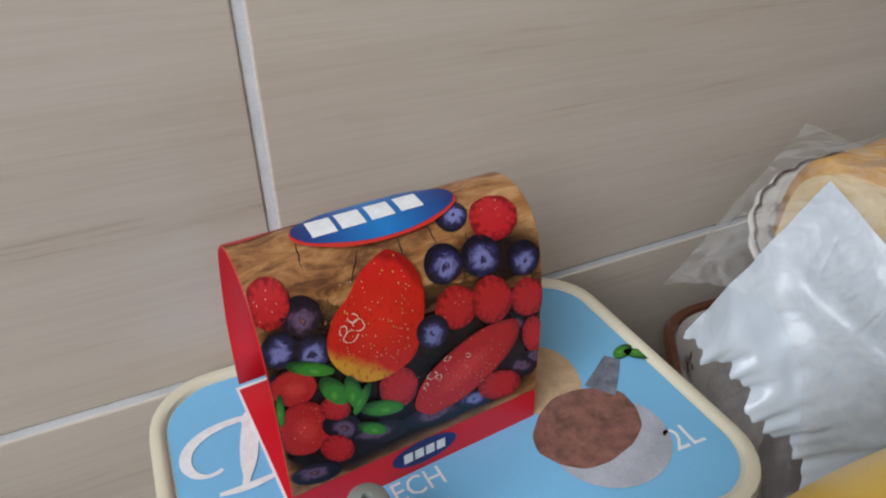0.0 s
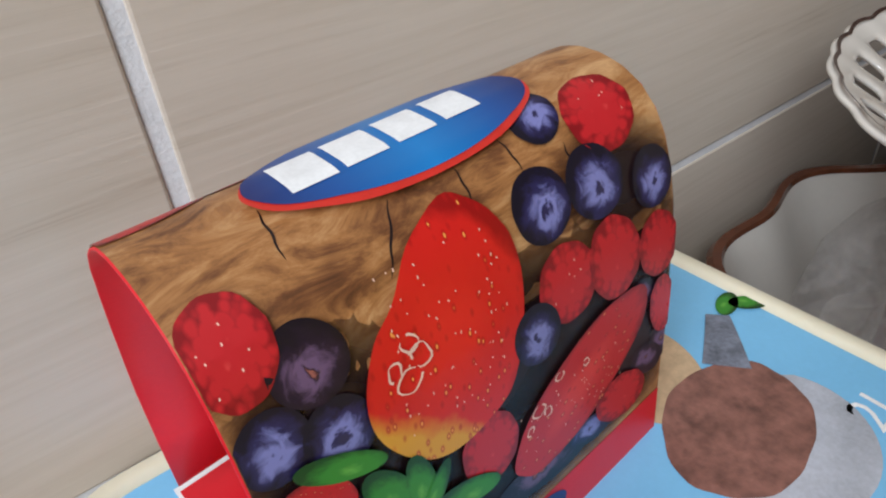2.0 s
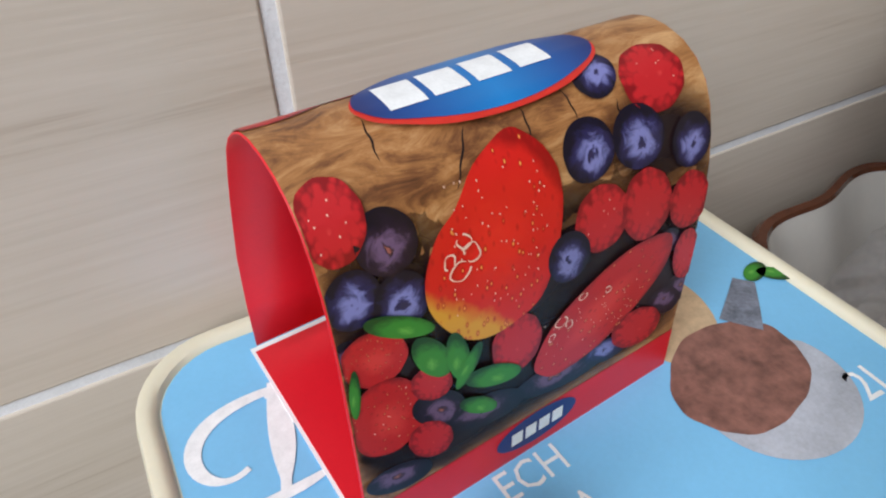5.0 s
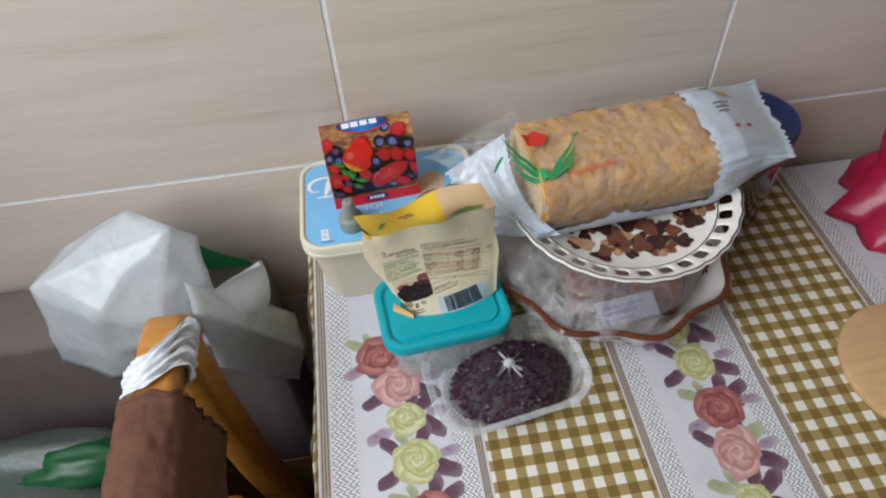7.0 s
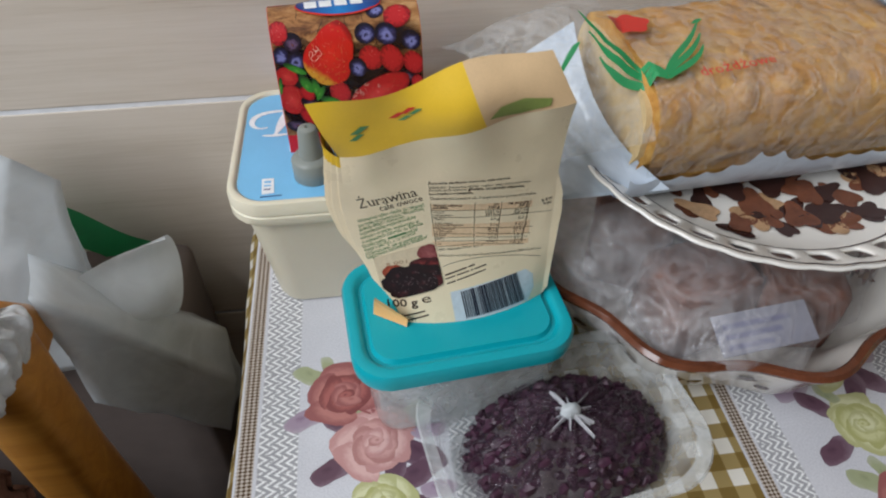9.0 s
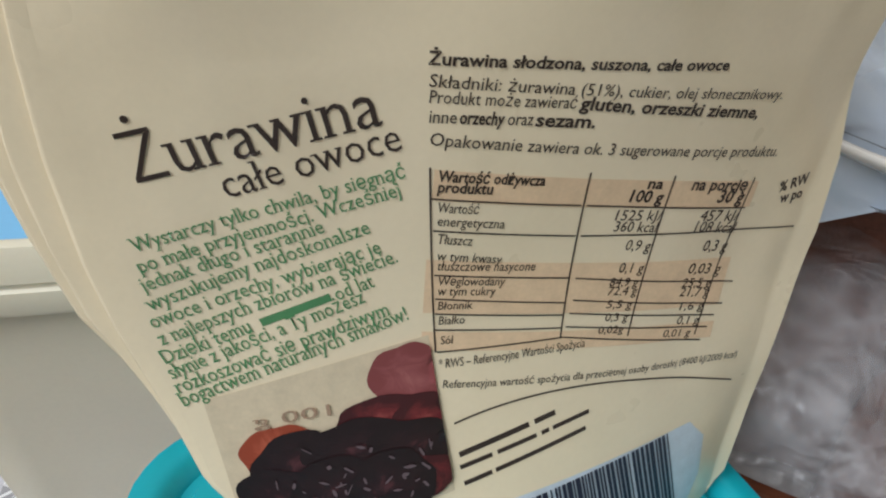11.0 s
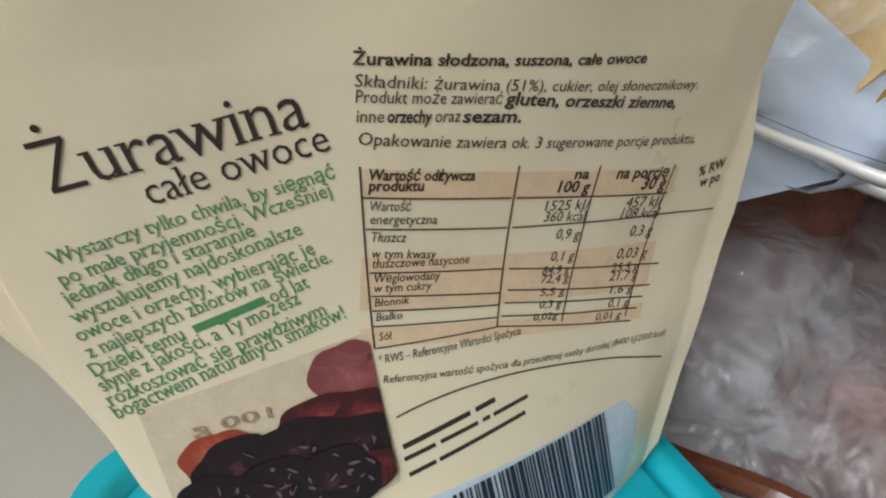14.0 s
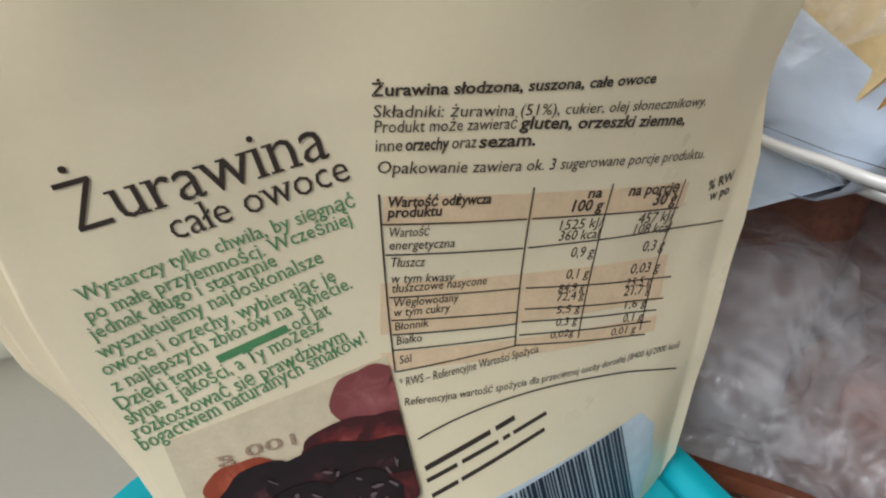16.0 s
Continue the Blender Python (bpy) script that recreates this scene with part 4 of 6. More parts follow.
green("Dzięki temu", -50.6, 53.1, -37.2, 58.3, 2.63)
green("od lat", -24.4, 63.4, -18.7, 65.7, 2.57)
green("słynie z jakości, a Ty możesz", -50.0, 50.2, -20.1, 62.9, 2.68)
green("rozkoszować się prawdziwym", -49.5, 47.3, -16.1, 60.3, 2.74)
green("bogactwem naturalnych smaków!", -49.0, 44.8, -13.2, 59.2, 2.78)
bar("", -36.1, 58.8, -25.5, 63.1, 1.94, GREEN_INK)
bold("Żurawina słodzona, suszona, całe owoce", -13.1, 100.6, 31.5, 99.7, 1.62)
plain("Składniki: żurawina (51%), cukier, olej słonecznikowy.", -12.8, 97.7, 44.4, 94.6, 1.69)
plain("Produkt może zawierać", -12.6, 95.5, 8.2, 94.6, 1.74)
bold("gluten, orzeszki ziemne,", 8.7, 94.5, 40.8, 91.7, 1.92)
plain("inne", -12.4, 92.7, -8.7, 92.6, 1.81)
bold("orzechy", -8.3, 92.6, -2.0, 92.3, 1.84)
plain("oraz", -1.5, 92.3, 2.2, 92.2, 1.89)
bold("sezam.", 2.6, 92.1, 11.8, 91.6, 1.93)
plain("Opakowanie zawiera ok. 3 sugerowane porcje produktu.", -12.1, 89.4, 48.6, 84.3, 1.89)
bold("Wartość odżywcza", -10.5, 83.8, 5.9, 82.5, 1.75)
bold("produktu", -10.3, 82.0, -2.1, 81.4, 1.78)
bold("na", 23.9, 80.7, 26.8, 80.4, 1.86)
bold("100 g", 21.2, 78.6, 27.5, 77.8, 2.08)
bold("na porcję", 32.6, 79.7, 44.6, 78.3, 2.08)
bold("30 g", 38.9, 76.7, 44.7, 75.9, 2.33)
bold("% RW", 52.6, 77.1, 59.0, 78.3, 2.01)
bold("w po", 53.7, 74.8, 58.8, 75.4, 2.05)
plain("Wartość", -10.1, 78.6, -3.8, 78.1, 1.66)
plain("energetyczna", -9.9, 76.3, 0.6, 75.3, 1.69)
plain("1525 kJ/", 19.5, 75.3, 28.3, 74.4, 1.90)
plain("360 kcal", 19.7, 73.2, 28.0, 72.2, 1.94)
plain("457 kJ/", 36.4, 73.4, 45.1, 72.3, 2.10)
plain("108 kcal", 36.0, 71.3, 45.2, 69.8, 2.13)
plain("Tłuszcz", -9.7, 73.1, -4.2, 72.5, 1.75)
plain("0,9 g", 22.8, 69.3, 27.7, 68.6, 2.02)
plain("0,3 g", 39.3, 66.9, 45.0, 66.1, 2.23)
plain("w tym kwasy", -9.5, 70.1, 1.0, 68.8, 1.69)
plain("tłuszczowe nasycone", -9.3, 68.2, 7.0, 67.0, 1.71)
plain("0,1 g", 22.6, 64.9, 27.5, 64.3, 1.96)
plain("0,03 g", 37.4, 62.6, 45.1, 61.3, 2.12)
plain("Węglowodany", -9.0, 65.4, 2.1, 64.6, 1.64)
plain("w tym cukry", -8.9, 63.5, 0.7, 62.8, 1.66)
plain("84,9 g", 21.4, 62.3, 27.1, 61.6, 1.72)
plain("72,4 g", 21.4, 60.5, 27.3, 59.8, 1.73)
plain("25,5 g", 36.9, 59.8, 43.7, 58.7, 1.86)
plain("21,7 g", 36.9, 57.9, 43.9, 56.8, 1.86)
plain("Błonnik", -8.6, 60.7, -2.9, 60.5, 1.57)
plain("5,5 g", 21.7, 57.8, 26.9, 57.1, 1.62)
plain("1,6 g", 37.8, 54.8, 43.4, 54.0, 1.74)
plain("Białko", -8.3, 57.8, -4.0, 57.7, 1.59)
plain("0,3 g", 21.9, 55.1, 26.6, 54.5, 1.63)
plain("0,1 g", 37.9, 51.7, 43.0, 51.0, 1.76)
plain("Sól", -7.8, 53.9, -5.8, 53.9, 1.61)
plain("0,02g", 21.0, 52.6, 26.2, 52.1, 1.51)
plain("0,01 g", 35.3, 49.4, 41.7, 48.5, 1.62)
plain("* RWS – Referencyjne Wartości Spożycia", -7.9, 49.2, 18.8, 50.3, 1.75)
plain("Referencyjna wartość spożycia dla przeciętnej osoby dorosłej (8400 kJ/2000 kcal)", -7.1, 45.3, 55.3, 40.9, 1.53)
for x0, y0, x1, y1, c, words in ((-3.8, 30.9, 14.4, 36.6, 1.5, (0, 0.72, 0.78, 1)), (-3.6, 28.5, 21.5, 35.6, 1.2, (0, 0.24, 0.28, 0.58, 0.62, 0.68, 0.71, 1)), (-2.8, 25.2, 21.2, 32.1, 1.2, (0, 0.22, 0.25, 1))):
    for a, b in zip(words[::2], words[1::2]):
        bar("", x0 + (x1 - x0) * a, y0 + (y1 - y0) * a, x0 + (x1 - x0) * b, y0 + (y1 - y0) * b, c)
rule(-11.7, 86.0, -8.6, 52.4)
rule(13.1, 84.3, 13.7, 53.0)
rule(28.7, 82.6, 27.4, 51.2)
rule(45.7, 80.6, 42.9, 48.6)
rule(-11.1, 80.9, 12.8, 78.6)
rule(13.8, 78.5, 46.0, 74.8)
rule(-10.4, 75.4, 13.0, 73.0)
rule(14.0, 72.9, 59.8, 69.3)
rule(-9.6, 67.3, 13.6, 64.9)
rule(-9.2, 62.8, 13.4, 60.0)
rule(-9.0, 59.9, 13.6, 57.5)
rule(-8.8, 56.8, 13.7, 54.9)
rule(-8.4, 52.4, 14.0, 52.9)
rule(14.7, 64.7, 49.0, 59.1)
rule(15.0, 60.3, 47.8, 54.6)
rule(14.7, 57.7, 46.5, 52.3)
rule(14.4, 55.0, 45.5, 49.9)
rule(13.7, 53.0, 44.6, 47.1)
bold("100 g", -39.4, 10.2, -21.0, 11.9, 5.0)
plain("e", -18.2, 13.4, -12.6, 14.6, 6.0)
plain("02.2021", -31.9, 4.1, -23.5, 1.3, 2.11)
printed("table_line", flat_stroke(curve_points([(-4.9, 38), (10, 44), (30, 43.5), (56, 35)]), 0.35), on_pouch, 0.00018, INK, front_panel)

# the pictured cranberries and the barcode
SHINE_INK = ink("photo_shine_grey", (0.13, 0.09, 0.1))
PHOTO_PALE = ink("photo_pale_beige", (0.66, 0.55, 0.38))


def dried_ink(name, dark, mid, light):
    """Printed dried berries: wrinkled, with soft shine."""
    n = Nodes(name, 0.38)
    c = n.t.nodes.new("ShaderNodeTexCoord").outputs["UV"]
    x, y, _ = n.xyz(c)
    d = n.math("SQRT", n.math("ADD", n.math("MULTIPLY", x, x), n.math("MULTIPLY", y, y)))
    wrinkle = n.noise(n.coords("Object", (1, 1, 1)), 170, 5, 0.65, 1.6)
    f = n.math("ADD", n.math("MULTIPLY", d, 0.5), wrinkle)
    n.colour(n.ramp(f, (0.45, light), (0.62, mid), (0.9, dark)))
    return n.mat


CRANBERRY = dried_ink("printed_cranberry", (0.01, 0.003, 0.004), (0.02, 0.005, 0.007), (0.075, 0.02, 0.024))
CRAN_RED = dried_ink("printed_cranberry_red", (0.05, 0.006, 0.008), (0.16, 0.018, 0.02), (0.26, 0.05, 0.045))
CRAN_PINK = dried_ink("printed_cranberry_pink", (0.22, 0.05, 0.05), (0.3, 0.085, 0.085), (0.38, 0.13, 0.12))
CRAN_ORANGE = dried_ink("printed_cranberry_orange", (0.3, 0.05, 0.02), (0.46, 0.1, 0.05), (0.52, 0.17, 0.09))
photo = printed("cranberry_photo", flat_poly([(-46, 45.8), (-9.9, 55.9), (-4.6, 24.8), (-20.6, 20.2), (-33.5, 16.6), (-42.5, 25)], 6), on_pouch, 0.0001, PHOTO_PALE, front_panel, "picture of dark dried cranberries")
PHOTO_RIGHT = lambda y: -9.9 + (55.9 - y) * 0.17
for i, (x, y, a, b, turn, m) in enumerate([(-13, 48, 6.5, 7, 20, CRAN_PINK), (-35, 35.5, 6.4, 5, 25, CRAN_ORANGE), (-17, 41, 9, 4, 12, CRAN_RED), (-10, 40, 6, 5, 0, CRAN_RED), (-32, 33, 8, 6, 20, CRANBERRY), (-22, 35.5, 9, 5.5, 8, CRANBERRY), (-12, 35.5, 8, 5, 0, CRANBERRY),
                                          (-35, 26.5, 7.5, 6, 0, CRANBERRY), (-11, 28.5, 7, 4.5, 15, CRAN_RED), (-25, 27, 9, 7, 10, CRANBERRY), (-16, 28, 8, 6.5, 15, CRANBERRY), (-29, 21, 8, 4.5, 10, CRANBERRY), (-18, 22.5, 8, 3.5, 16, CRANBERRY)]):
    bm = flat_disc(x, y, a, b, turn, 36, lambda k, i=i: 1 + 0.06 * math.sin(3 * k + i) + 0.03 * math.sin(7 * k + 2 * i), 4)
    for v in bm.verts:
        v.co.x = min(v.co.x, PHOTO_RIGHT(v.co.y))
        v.co.y = max(v.co.y, 16.8 + (v.co.x + 33.5) * 0.275)
    printed("printed_cranberry", bm, on_pouch, 0.0004 + 0.00004 * i, m, photo)
rnd = random.Random(23)
for _ in range(46):
    x, y = rnd.uniform(-38, -7), rnd.uniform(21, 36)
    if y < 19.5 + (x + 33.5) * 0.275:
        continue
    printed("printed_glint", flat_disc(x, y, rnd.uniform(0.3, 1.1), rnd.uniform(0.15, 0.4), rnd.uniform(0, 180), 10, lambda k: 1 + 0.4 * math.sin(2 * k + x)), on_pouch, 0.001, SHINE_INK, photo)
printed("lettering", flat_text("100 g", -26, 41.9, -38.5, 40.4, -2.2), on_pouch, 0.00045, ink("faint_brown_ink", (0.36, 0.24, 0.16)), photo)
label = printed("barcode_label", flat_poly([(-1.1, 20), (47, 27), (52, 22), (53.5, 11), (50, 1.2), (1.5, 0.9)], 6), on_pouch, 0.0001, LABEL_BLUE, front_panel, "pale blue barcode label")
random.seed(5)
x = 0.0
while x < 1:
    w = random.choice((0.009, 0.012, 0.02, 0.028))
    p = [(5.4 + 35.5 * t, 19.8 + 6.6 * t) for t in (x, x + w)]
    q = [(8.4 + 39 * t, 2.4 + 1.2 * t) for t in (x + w, x)]
    printed("barcode_bar", flat_poly([*p, *q], 3), on_pouch, 0.00045, BAR_INK, label)
    x += w + random.choice((0.008, 0.012, 0.018))
# tinted fields behind the table
for y0, y1 in ((60.2, 70.2), (53, 56.6), (80.6, 85.6)):
    printed("table_tint", carton_sheet(-11, 47, y0, y1, 14, 3), lambda x, y, off: on_pouch(x, y - (x + 11) * 0.1, off), 0.00007, ink("warm_tint", (0.78, 0.57, 0.36)), front_panel)
for i in range(2):
    printed("small_print", flat_stroke(straight(-36 + 3 * i, 3 - 2.5 * i, -17 + 2 * i, 8.6 - 2.5 * i), 0.9), on_pouch, 0.00018, INK, front_panel)


# ---- soft bags and films ----
def sub_surf(ob, levels=1):
    m = ob.modifiers.new("smooth", "SUBSURF")
    m.levels = m.render_levels = levels
    return ob


def crumple(at, radii, seed, folds=0.16, sub=4, sag=0.0, sharp=1.0, pulls=()):
    """A slack bag: an ellipsoid pressed into facets and folds."""
    bm = bmesh.new()
    bmesh.ops.create_icosphere(bm, subdivisions=sub, radius=1)
    rnd = random.Random(seed)
    planes = []
    for _ in range(16):
        v = Vector((rnd.gauss(0, 1), rnd.gauss(0, 1), rnd.gauss(0, 1))).normalized()
        planes.append((v, rnd.uniform(0.78, 0.98)))
    for v in bm.verts:
        p = v.co.normalized()
        r = 1.0
        for n, d in planes:
            c = p.dot(n)
            if c > 0.2:
                r = min(r, d / c)
        q = p * (r ** sharp)
        o = Vector((seed * 3.1, seed, 0))
        fold = 0.55 - 1.5 * abs(noise.noise(q * 1.5 + o)) + 0.3 - 0.8 * abs(noise.noise(q * 3.3 + o * 2)) + 0.12 - 0.4 * abs(noise.noise(q * 7.5 + o))
        q *= 1 + folds * 0.55 * fold
        for (px, py, pz), amount in pulls:
            c = p.dot(Vector((px, py, pz)).normalized())
            if c > 0.6:
                q *= 1 + amount * ((c - 0.6) / 0.4) ** 2
        q.z -= sag * (q.x * q.x + q.y * q.y)
        v.co = Vector([c + a * b for c, a, b in zip(at, q, radii)])
    crease = bm.edges.layers.float.new("crease_edge")
    for e in bm.edges:
        e[crease] = rnd.choice((0.0, 0.2, 0.55, 0.9))
    return bm


def slack(name, bm, material, parent, label=""):
    """A bag film: its folds partly sharp and partly soft."""
    ob = part(name, bm, material, parent, label, angle=180)
    return sub_surf(ob, 2)


def pulled_film(corners, seed, depth=0.008, size=16.0, cuts=9):
    """Plastic film pulled tight between corners, with folds running across its faces."""
    bm = bmesh.new()
    for c in corners:
        bm.verts.new(c)
    inside = bmesh.ops.convex_hull(bm, input=list(bm.verts))
    spare = [g for g in set(inside["geom_interior"] + inside["geom_unused"]) if isinstance(g, bmesh.types.BMVert)]
    bmesh.ops.delete(bm, geom=spare, context="VERTS")
    mid = Vector()
    for v in bm.verts:
        mid += v.co / len(bm.verts)
    tips = [v.co.copy() for v in bm.verts]
    bmesh.ops.subdivide_edges(bm, edges=list(bm.edges), cuts=cuts, use_grid_fill=True)
    o = Vector((seed * 1.7, seed, seed * 0.3))
    for v in bm.verts:
        near = min((v.co - t).length for t in tips)
        free = min(1.0, near / 0.05)
        p = v.co * size
        fold = 1.0 - 2.4 * abs(noise.noise(p + o)) + 0.4 - 1.1 * abs(noise.noise(p * 2.3 + o)) + 0.15 - 0.4 * abs(noise.noise(p * 5 + o))
        v.co += (v.co - mid).normalized() * depth * free * (fold - 1.1)
    return bm


# ---- fluted dish ----
dish = thing("fluted_dish", (0.284, -0.1485, TZ + 0.002), "white fluted porcelain dish with a brown rim and brown flowers", "dish")
flute = lambda k: 1 + 0.04 * math.cos(9 * k + 0.6)
body = part("dish_body", lathe([(0.085, 0.0), (0.104, 0.001), (0.119, 0.018), (0.132, 0.05), (0.139, 0.0625), (0.139, 0.066), (0.1355, 0.0655), (0.128, 0.052), (0.114, 0.02), (0.1, 0.006), (0.01, 0.005)], 144, flute), PORCELAIN, dish, "fluted white porcelain body")
part("brown_rim", rings([[((r * flute(k)) * math.cos(k), (r * flute(k)) * math.sin(k), z) for k in [2 * math.pi * i / 144 for i in range(144)]] for r, z in ((0.141, 0.0615), (0.1423, 0.0645), (0.14, 0.0675), (0.136, 0.0672), (0.1347, 0.065))], False, False), BROWN_GLAZE, dish, "wavy brown glazed rim")


def on_dish(x, y, off):
    """Angle in degrees and height in millimetres on the outside of the dish."""
    k, z = radians(x), y / 1000
    r = float(np.interp(z, [0.001, 0.018, 0.05, 0.0625], [0.104, 0.119, 0.132, 0.139])) * flute(k) + off
    return (r * math.cos(k), r * math.sin(k), z)


def in_dish(x, y, off):
    k, z = radians(x), y / 1000
    r = float(np.interp(z, [0.006, 0.02, 0.052, 0.0655], [0.1, 0.114, 0.128, 0.1355])) * flute(k) - off
    return (r * math.cos(k), r * math.sin(k), z)


BROWN_PRINT = varied("brown_flower_print", (0.16, 0.055, 0.028), 0.2, 0.35, 120, 500, 0.0, coat=0.4)
DARK_PRINT = varied("dark_brown_print", (0.045, 0.016, 0.012), 0.2, 0.3, 120, 500, 0.0, coat=0.4)
TAN_PRINT = varied("tan_flower_print", (0.46, 0.28, 0.15), 0.2, 0.3, 120, 500, 0.0, coat=0.4)
for i in range(9):
    k = 200 + 20 * i
    printed("painted_flower", flat_disc(k, 34 + 6 * (i % 2), 3.6, 5.5, 0, 14, lambda a: 0.75 + 0.25 * math.cos(5 * a)), on_dish, 0.0007, (BROWN_PRINT, DARK_PRINT)[i % 2], body)
    printed("painted_leaf", flat_disc(k + 6, 30, 2.2, 3.6, 20, 10), on_dish, 0.0007, DARK_PRINT, body)
for k, z in ((-8, 40), (-16, 33), (-2, 30), (-24, 42), (-12, 24), (8, 42), (18, 34), (120, 44), (132, 38), (150, 46), (165, 40), (178, 44)):
    printed("painted_flower", flat_disc(k, z, 5, 8, 10, 18, lambda a: 0.7 + 0.3 * math.cos(5 * a)), in_dish, 0.0008, (BROWN_PRINT, DARK_PRINT)[z % 2], body)
    printed("painted_centre", flat_disc(k, z, 1.6, 2.6, 0, 10), in_dish, 0.0012, TAN_PRINT, body)

# cakes in a clear bag inside the dish
CHOC_CAKE = varied("dark_cake", (0.17, 0.065, 0.04), 0.6, 0.45, 110, 500, 0.6)
for x, y, z, s, t in ((0.255, -0.2, 0.7595, (0.034, 0.028, 0.034), 12), (0.325, -0.205, 0.7595, (0.03, 0.026, 0.032), -14), (0.3, -0.135, 0.7595, (0.036, 0.03, 0.0595), 30), (0.235, -0.13, 0.7595, (0.032, 0.03, 0.0595), 55)):
    c = thing("cake_piece", (x, y, z), "dark brown piece of cake in a clear bag", "cake", "cakes in the dish", t)
    bm = box((-s[0], -s[1], 0), (s[0], s[1], s[2] * 2), 0.008, 3)
    bmesh.ops.subdivide_edges(bm, edges=list(bm.edges), cuts=2, use_grid_fill=True)
    for v in bm.verts:
        v.co += Vector((fbm(v.co + Vector((x, y, 0)), 60), fbm(v.co + Vector((y, x, 2)), 60), 0)) * 0.002
    part("sponge", bm, CHOC_CAKE, c)
food_bag = thing("clear_food_bag", (0.276, -0.163, 0.7605), "crinkled clear plastic bag lying over cakes in the dish", "bag")
CRINKLE = film("crinkled_clear_film", (0.7, 0.69, 0.71), 0.12, 0.17, 0.5, 34, 0.9)
slack("bag_film", crumple((0, 0, 0.05), (0.118, 0.112, 0.055), 4, 0.3, 3), CRINKLE, food_bag)
slack("bag_neck", crumple((-0.085, 0.005, 0.075), (0.045, 0.06, 0.035), 9, 0.4, 3), CRINKLE, food_bag)
slip = thing("paper_slip", (0.275, -0.252, 0.818), "small pale printed paper slip in a clear bag", "label", turn=6)
part("slip_sheet", rings([[(x, y, z + 0.5 * y) for x, y in ((-0.034, -0.012), (0.034, -0.012), (0.034, 0.012), (-0.034, 0.012))] for z in (0, 0.0006)]), varied("pale_paper", (0.3, 0.3, 0.37), 0.6, 0.08, 60), slip)
for i in range(3):
    part("print_bar", rings([[(x, y, z + 0.5 * y) for x, y in ((-0.028, -0.009 + 0.006 * i), (0.004 + 0.008 * i, -0.009 + 0.006 * i), (0.004 + 0.008 * i, -0.006 + 0.006 * i), (-0.028, -0.006 + 0.006 * i))] for z in (0.0007, 0.0009)]), ink("grey_blue_print", (0.2, 0.2, 0.32)), slip)

# ---- pierced plate ----
plate = thing("pierced_plate", (0, 0, 0), "white porcelain plate with a pierced scalloped rim and brown flowers", "plate")
plate.matrix_basis = pose(0.287, -0.153, 0.8815, 3.5, 0, 0)
NP = 160


def plate_z(r):
    return float(np.interp(r, [0.0, 0.066, 0.085, 0.1, 0.112, 0.126], [0.003, 0.003, 0.006, 0.0125, 0.019, 0.0265]))


def plate_mesh():
    bm = bmesh.new()
    radii = [0.002, 0.03, 0.066, 0.085, 0.1, 0.104, 0.115, 0.1195, 0.1245]
    lobes = NP // 5
    vs = []
    for r in radii:
        row = []
        for i in range(NP):
            k = 2 * math.pi * i / NP
            s = 1 + (0.012 * abs(math.sin(k * lobes / 2)) if r > 0.118 else 0)
            row.append(bm.verts.new((r * s * math.cos(k), r * s * math.sin(k), plate_z(r))))
        vs.append(row)
    bm.faces.new(vs[0][::-1])
    for j in range(len(radii) - 1):
        for i in range(NP):
            if j == 5 and i % 5 in (1, 2, 3):
                continue
            bm.faces.new((vs[j][i], vs[j][(i + 1) % NP], vs[j + 1][(i + 1) % NP], vs[j + 1][i]))
    return bm


pb = part("plate_body", plate_mesh(), PORCELAIN, plate, "white porcelain with slots through the rim", angle=180)
thicken(pb, 0.003, 0)
sub_surf(pb, 1)
part("foot_ring", rings([[(r * math.cos(k), r * math.sin(k), z) for k in [2 * math.pi * i / 48 for i in range(48)]] for r, z in ((0.06, 0.0), (0.065, 0.0), (0.067, 0.0025), (0.058, 0.0025))], False, False), PORCELAIN, plate)


def on_plate(x, y, off):
    r = math.hypot(x, y) / 1000
    return (x / 1000, y / 1000, plate_z(r) + 0.0016 + off)


def circle_stroke(r, w, wob=0.0, n=160, m=32):
    return flat_stroke([((r * (1 + wob * abs(math.sin(k * m / 2)))) * math.cos(k), (r * (1 + wob * abs(math.sin(k * m / 2)))) * math.sin(k)) for k in [2 * math.pi * i / n for i in range(n + 1)]], w)


printed("brown_line", circle_stroke(121.8, 1.5, 0.012), on_plate, 0.0009, DARK_PRINT, pb, "dark brown line round the rim")
printed("brown_line", circle_stroke(101.6, 1.0), on_plate, 0.0009, DARK_PRINT, pb)
random.seed(11)
for i in range(64):
    k = radians(190 + 160 * random.random())
    r = random.uniform(14, 86)
    x, y = r * math.cos(k), r * math.sin(k)
    kind = random.random()
    m = (DARK_PRINT, DARK_PRINT, BROWN_PRINT, TAN_PRINT)[int(kind * 3.4)]
    printed("painted_petal", flat_disc(x, y, random.uniform(9, 17), random.uniform(7, 12), random.uniform(0, 180), 22, lambda a: 0.8 + 0.2 * math.cos(3 * a)), on_plate, 0.0006 + 0.00002 * i, m, pb)
for x, y in ((-22, -62), (22, -72), (64, -40), (80, -28)):
    for j in range(7):
        a = 2 * math.pi * j / 7
        printed("painted_petal", flat_disc(x + 9 * math.cos(a), y + 8 * math.sin(a), 8, 5.5, math.degrees(a), 14), on_plate, 0.0013, (BROWN_PRINT, TAN_PRINT)[j % 2], pb)
    printed("painted_centre", flat_disc(x, y, 4, 3.4, 0, 12), on_plate, 0.0016, DARK_PRINT, pb)

